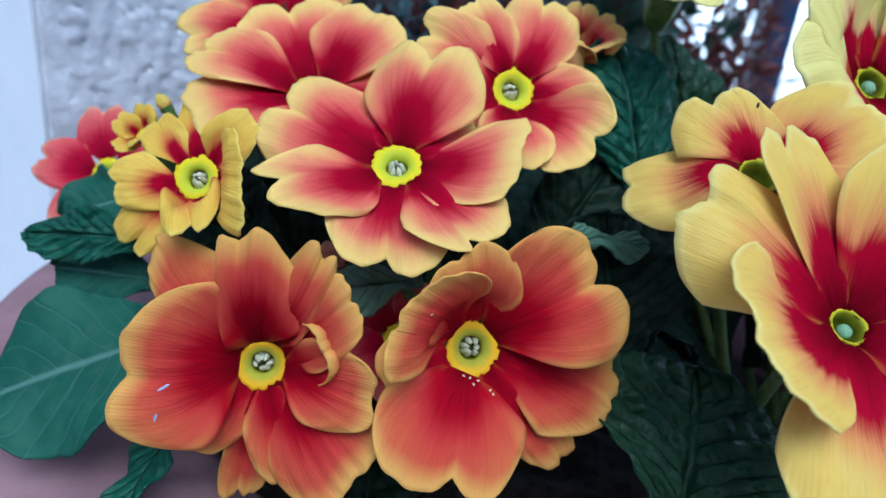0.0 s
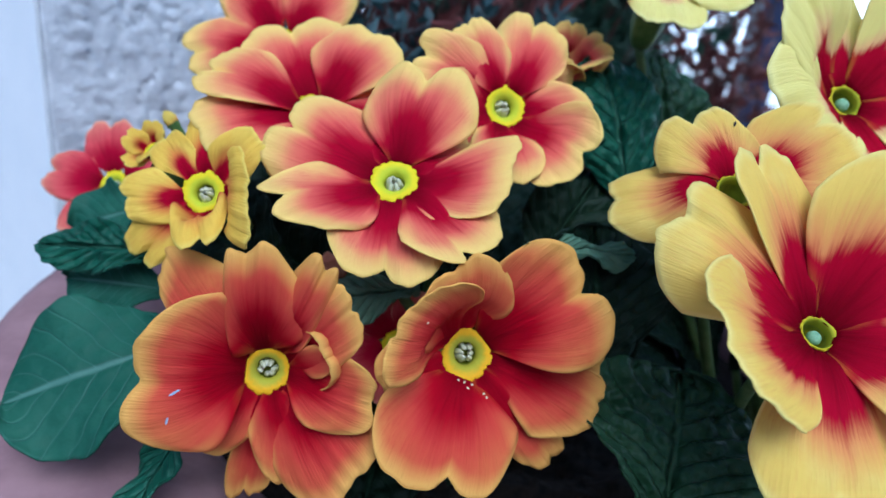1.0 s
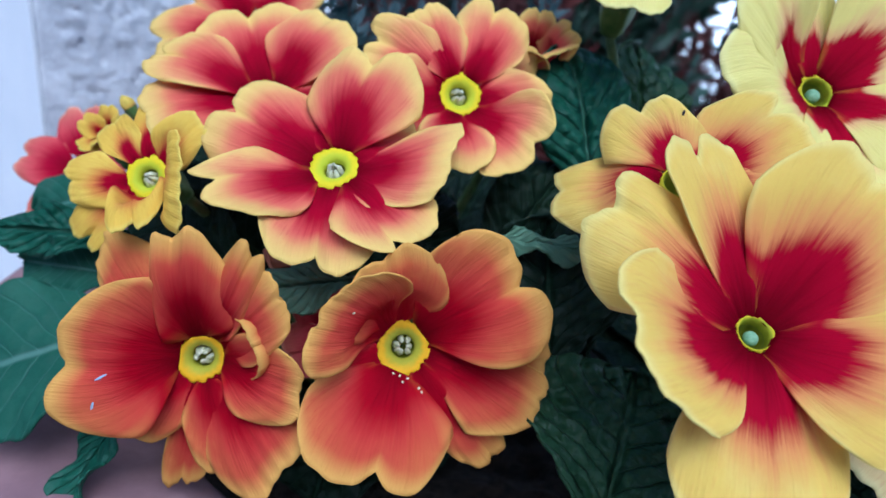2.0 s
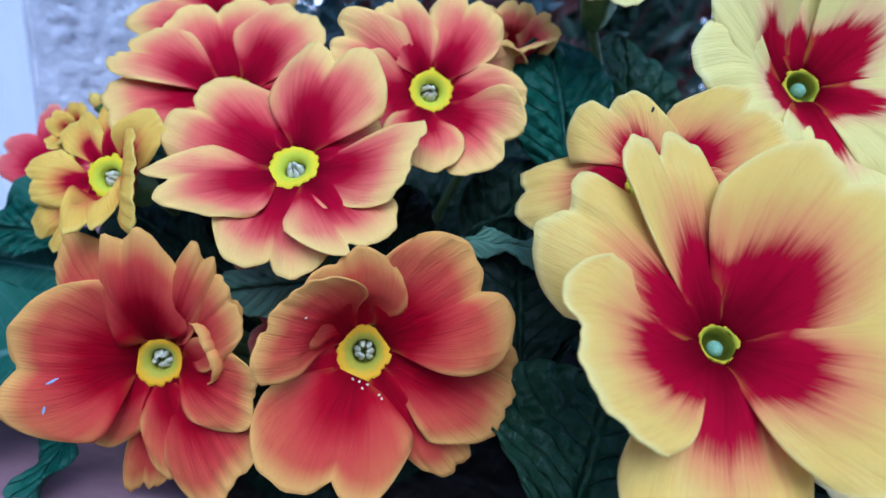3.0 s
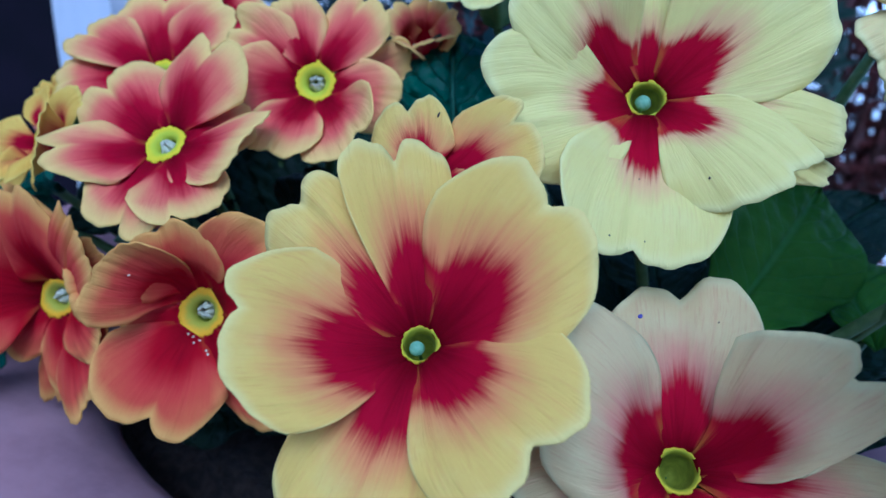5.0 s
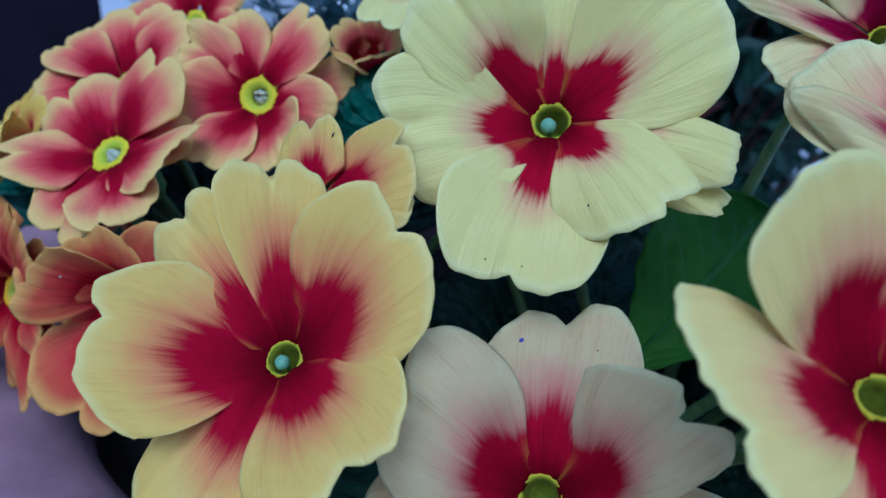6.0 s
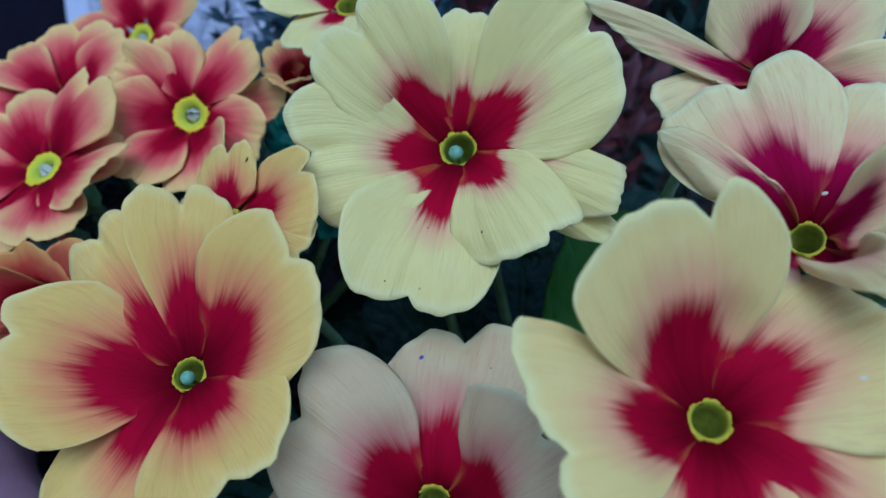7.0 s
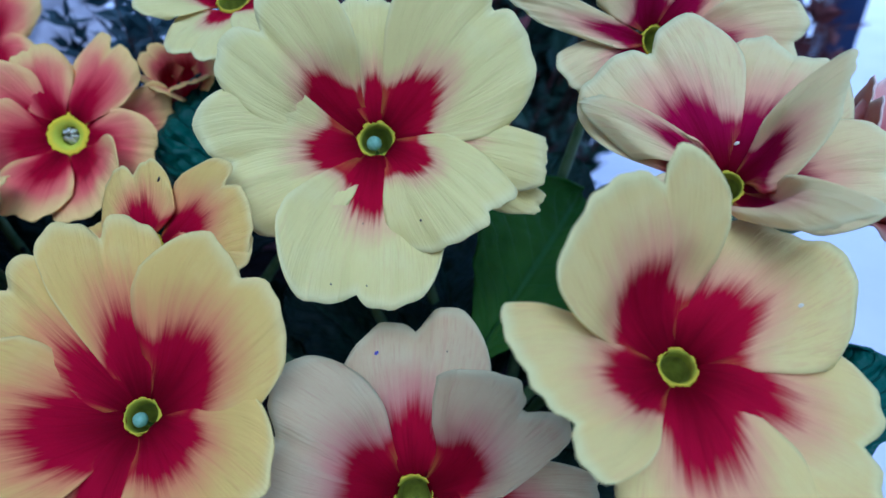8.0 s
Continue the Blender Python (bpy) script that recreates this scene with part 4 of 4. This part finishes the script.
leaf(plant_a, (0.0075, 0.1571, 0.3920), (0.0131, 0.1673, 0.4112), (-0.2, -0.8, 0.5), 0.018, 0.05, leaf_shaded, 0.1, 0.0016, 12, crown=0)
leaf(plant_b, (0.1080, 0.1480, 0.3960), (0.1284, 0.1898, 0.4230), (0.3, -0.6, 0.7), 0.034, 0.05, leaf_fresh, 0.1, 0.0007, 13, crown=1)
leaf(plant_b, (0.1462, 0.1717, 0.3949), (0.1357, 0.1943, 0.4058), (0.2, -0.6, 0.7), 0.030, 0.06, leaf_fresh, 0.1, 0.0008, 14, crown=1)
leaf(plant_b, (0.1850, 0.1400, 0.3900), (0.1833, 0.1556, 0.4110), (0.1, -0.8, 0.6), 0.030, 0.05, leaf_mid, 0.1, 0.0016, 15, crown=1)

leaf(plant_a, (0.0215, 0.1370, 0.4110), (0.0445, 0.1370, 0.4108), (0.0, -0.40, 0.92), 0.0065, 0.07, leaf_pale, -0.3, 0.0010, 21, crown=0)
leaf(plant_a, (0.0463, 0.1322, 0.3881), (0.0429, 0.1503, 0.4107), (-0.1, -0.85, 0.5), 0.030, 0.08, leaf_shaded, 0.10, 0.0016, 22, crown=0)
leaf(plant_b, (0.1028, 0.1697, 0.3875), (0.0911, 0.1990, 0.4018), (0.2, -0.8, 0.5), 0.026, 0.06, leaf_shaded, 0.10, 0.0012, 23, crown=1)
leaf(plant_a, (-0.0251, 0.1500, 0.3917), (-0.0585, 0.1650, 0.4014), (-0.2, -0.8, 0.5), 0.030, 0.05, leaf_shaded, 0.10, 0.0014, 24, crown=0)
leaf(plant_a, (-0.0135, 0.1500, 0.3895), (-0.0506, 0.1720, 0.4006), (0.0, -0.8, 0.5), 0.030, 0.05, leaf_shaded, 0.10, 0.0014, 25, crown=0)
leaf(plant_a, (-0.0181, 0.1720, 0.3928), (-0.0669, 0.1960, 0.4063), (0.2, -0.8, 0.5), 0.030, 0.05, leaf_shaded, 0.10, 0.0014, 26, crown=0)
leaf(plant_a, (-0.0325, 0.1800, 0.3974), (-0.0484, 0.2050, 0.4163), (0.2, -0.8, 0.5), 0.030, 0.05, leaf_shaded, 0.10, 0.0014, 27, crown=0)

# the rosettes of leaves round both crowns
rosette = random.Random(8)
for k, plant in enumerate((plant_a, plant_b)):
    for i in range(15):
        a = 2 * math.pi * (i + rosette.uniform(-0.25, 0.25)) / 15
        back = 0.5 + 0.5 * math.sin(a)
        reach = rosette.uniform(0.050, 0.068) - 0.012 * (1 - back)
        c = CROWNS[k]
        rise = 0.020 + 0.070 * back + rosette.uniform(-0.006, 0.006)
        out = Vector((math.cos(a), math.sin(a), 0))
        p0 = c + out * 0.016 + Vector((0, 0, 0.010 + 0.014 * back))
        p1 = c + out * reach + Vector((0, 0, rise))
        leaf(plant, p0, p1, (-out.x * 0.5, -out.y * 0.5 - 0.2, 1.0), rosette.uniform(0.028, 0.038), 0.10, leaf_shaded, 0.08, 0.0015, 30 + 20 * k + i, crown=k, tipcurl=0.15)


# ---- shrub behind the pot ----
def sprig_leaf_points(p, d, length, wide, rs):
    side = d.cross(Vector((rs.uniform(-1, 1), rs.uniform(-1, 1), rs.uniform(-1, 1)))).normalized()
    nor = side.cross(d).normalized()
    return [p, p + d * length * 0.45 + side * wide + nor * wide * 0.3, p + d * length, p + d * length * 0.45 - side * wide + nor * wide * 0.3]


def shrub(name, foot, height, spread, twigs, leaves, leaf_mat, seed, label, fine=1.0):
    """A thin-twigged shrub: a short trunk, branching twigs and many small narrow leaves."""
    rs = random.Random(seed)
    foot = Vector(foot)
    thing = new(name)
    thing.matrix_basis = Matrix.Translation(foot)
    tagged(thing, label, "shrub", "shrubs behind the pot")
    part("trunk", tube("trunk", bend((0, 0, 0), (0.01 * fine, 0.01 * fine, height * 0.2), (0, 0.02 * fine, height * 0.45), 8), [(0.012 - 0.0009 * k) * fine for k in range(8)], twig_mat, 8), thing)
    tv, tf, lv, lf = [], [], [], []
    for k in range(twigs):
        a = rs.uniform(0, 6.283)
        z0 = height * rs.uniform(0.12, 0.45)
        p0 = Vector((0, 0.02 * fine * z0 / height, z0))
        rad = spread * math.sqrt(rs.uniform(0.05, 1))
        p2 = Vector((rad * math.cos(a), rad * 0.6 * math.sin(a), height * rs.uniform(0.55, 1.0)))
        p1 = (p0 + p2) / 2 + Vector((rs.uniform(-0.03, 0.03), rs.uniform(-0.03, 0.03), -0.03)) * fine
        pts = bend(p0, p1, p2, 9)
        me_pts = []
        for i, q in enumerate(pts):
            r = 0.0022 * fine * (1 - i / 10)
            for c in range(4):
                b = c * math.pi / 2
                me_pts.append(q + Vector((r * math.cos(b), r * math.sin(b), 0)))
        o = len(tv)
        tv += me_pts
        for i in range(8):
            for c in range(4):
                tf.append((o + i * 4 + c, o + i * 4 + (c + 1) % 4, o + (i + 1) * 4 + (c + 1) % 4, o + (i + 1) * 4 + c))
        for j in range(leaves):
            u = rs.uniform(0.25, 1.0)
            i = min(7, int(u * 8))
            q = pts[i].lerp(pts[i + 1], u * 8 - i)
            d = ((pts[i + 1] - pts[i]).normalized() * 0.6 + Vector((rs.uniform(-1, 1), rs.uniform(-1, 1), rs.uniform(-0.6, 0.8)))).normalized()
            o = len(lv)
            lv += sprig_leaf_points(q, d, rs.uniform(0.016, 0.036) * fine, rs.uniform(0.003, 0.007) * fine, rs)
            lf += [(o, o + 1, o + 2), (o, o + 2, o + 3)]
    part("branchwork", mesh_of("branchwork", tv, tf, twig_mat), thing)
    part("foliage", mesh_of("foliage", lv, lf, leaf_mat, smooth=False), thing, "many small narrow leaves")
    return thing


shrub("shrub", (0.06, 0.62, 0), 0.70, 0.22, 170, 46, sprig_green, 1, "dark green twiggy shrub behind the flower pot")
shrub("shrub", (0.300, 0.80, 0), 0.64, 0.115, 60, 17, sprig_red, 2, "reddish brown twiggy shrub behind the flower pot")
shrub("shrub", (0.005, 0.44, 0), 0.50, 0.095, 100, 34, sprig_red, 3, "reddish twiggy shrub close to the white wall")
shrub("shrub", (0.14, 0.86, 0), 0.80, 0.20, 130, 40, sprig_green, 4, "tall dark green shrub at the end of the wall")

shrub("heather", (-0.012, 0.278, SOIL_Z - 0.003), 0.125, 0.062, 90, 34, sprig_blue, 5, "feathery blue green heather at the back of the pot", 0.36)
shrub("heather", (0.052, 0.286, SOIL_Z - 0.003), 0.110, 0.045, 60, 30, sprig_red, 6, "feathery reddish heather at the back of the pot", 0.36)
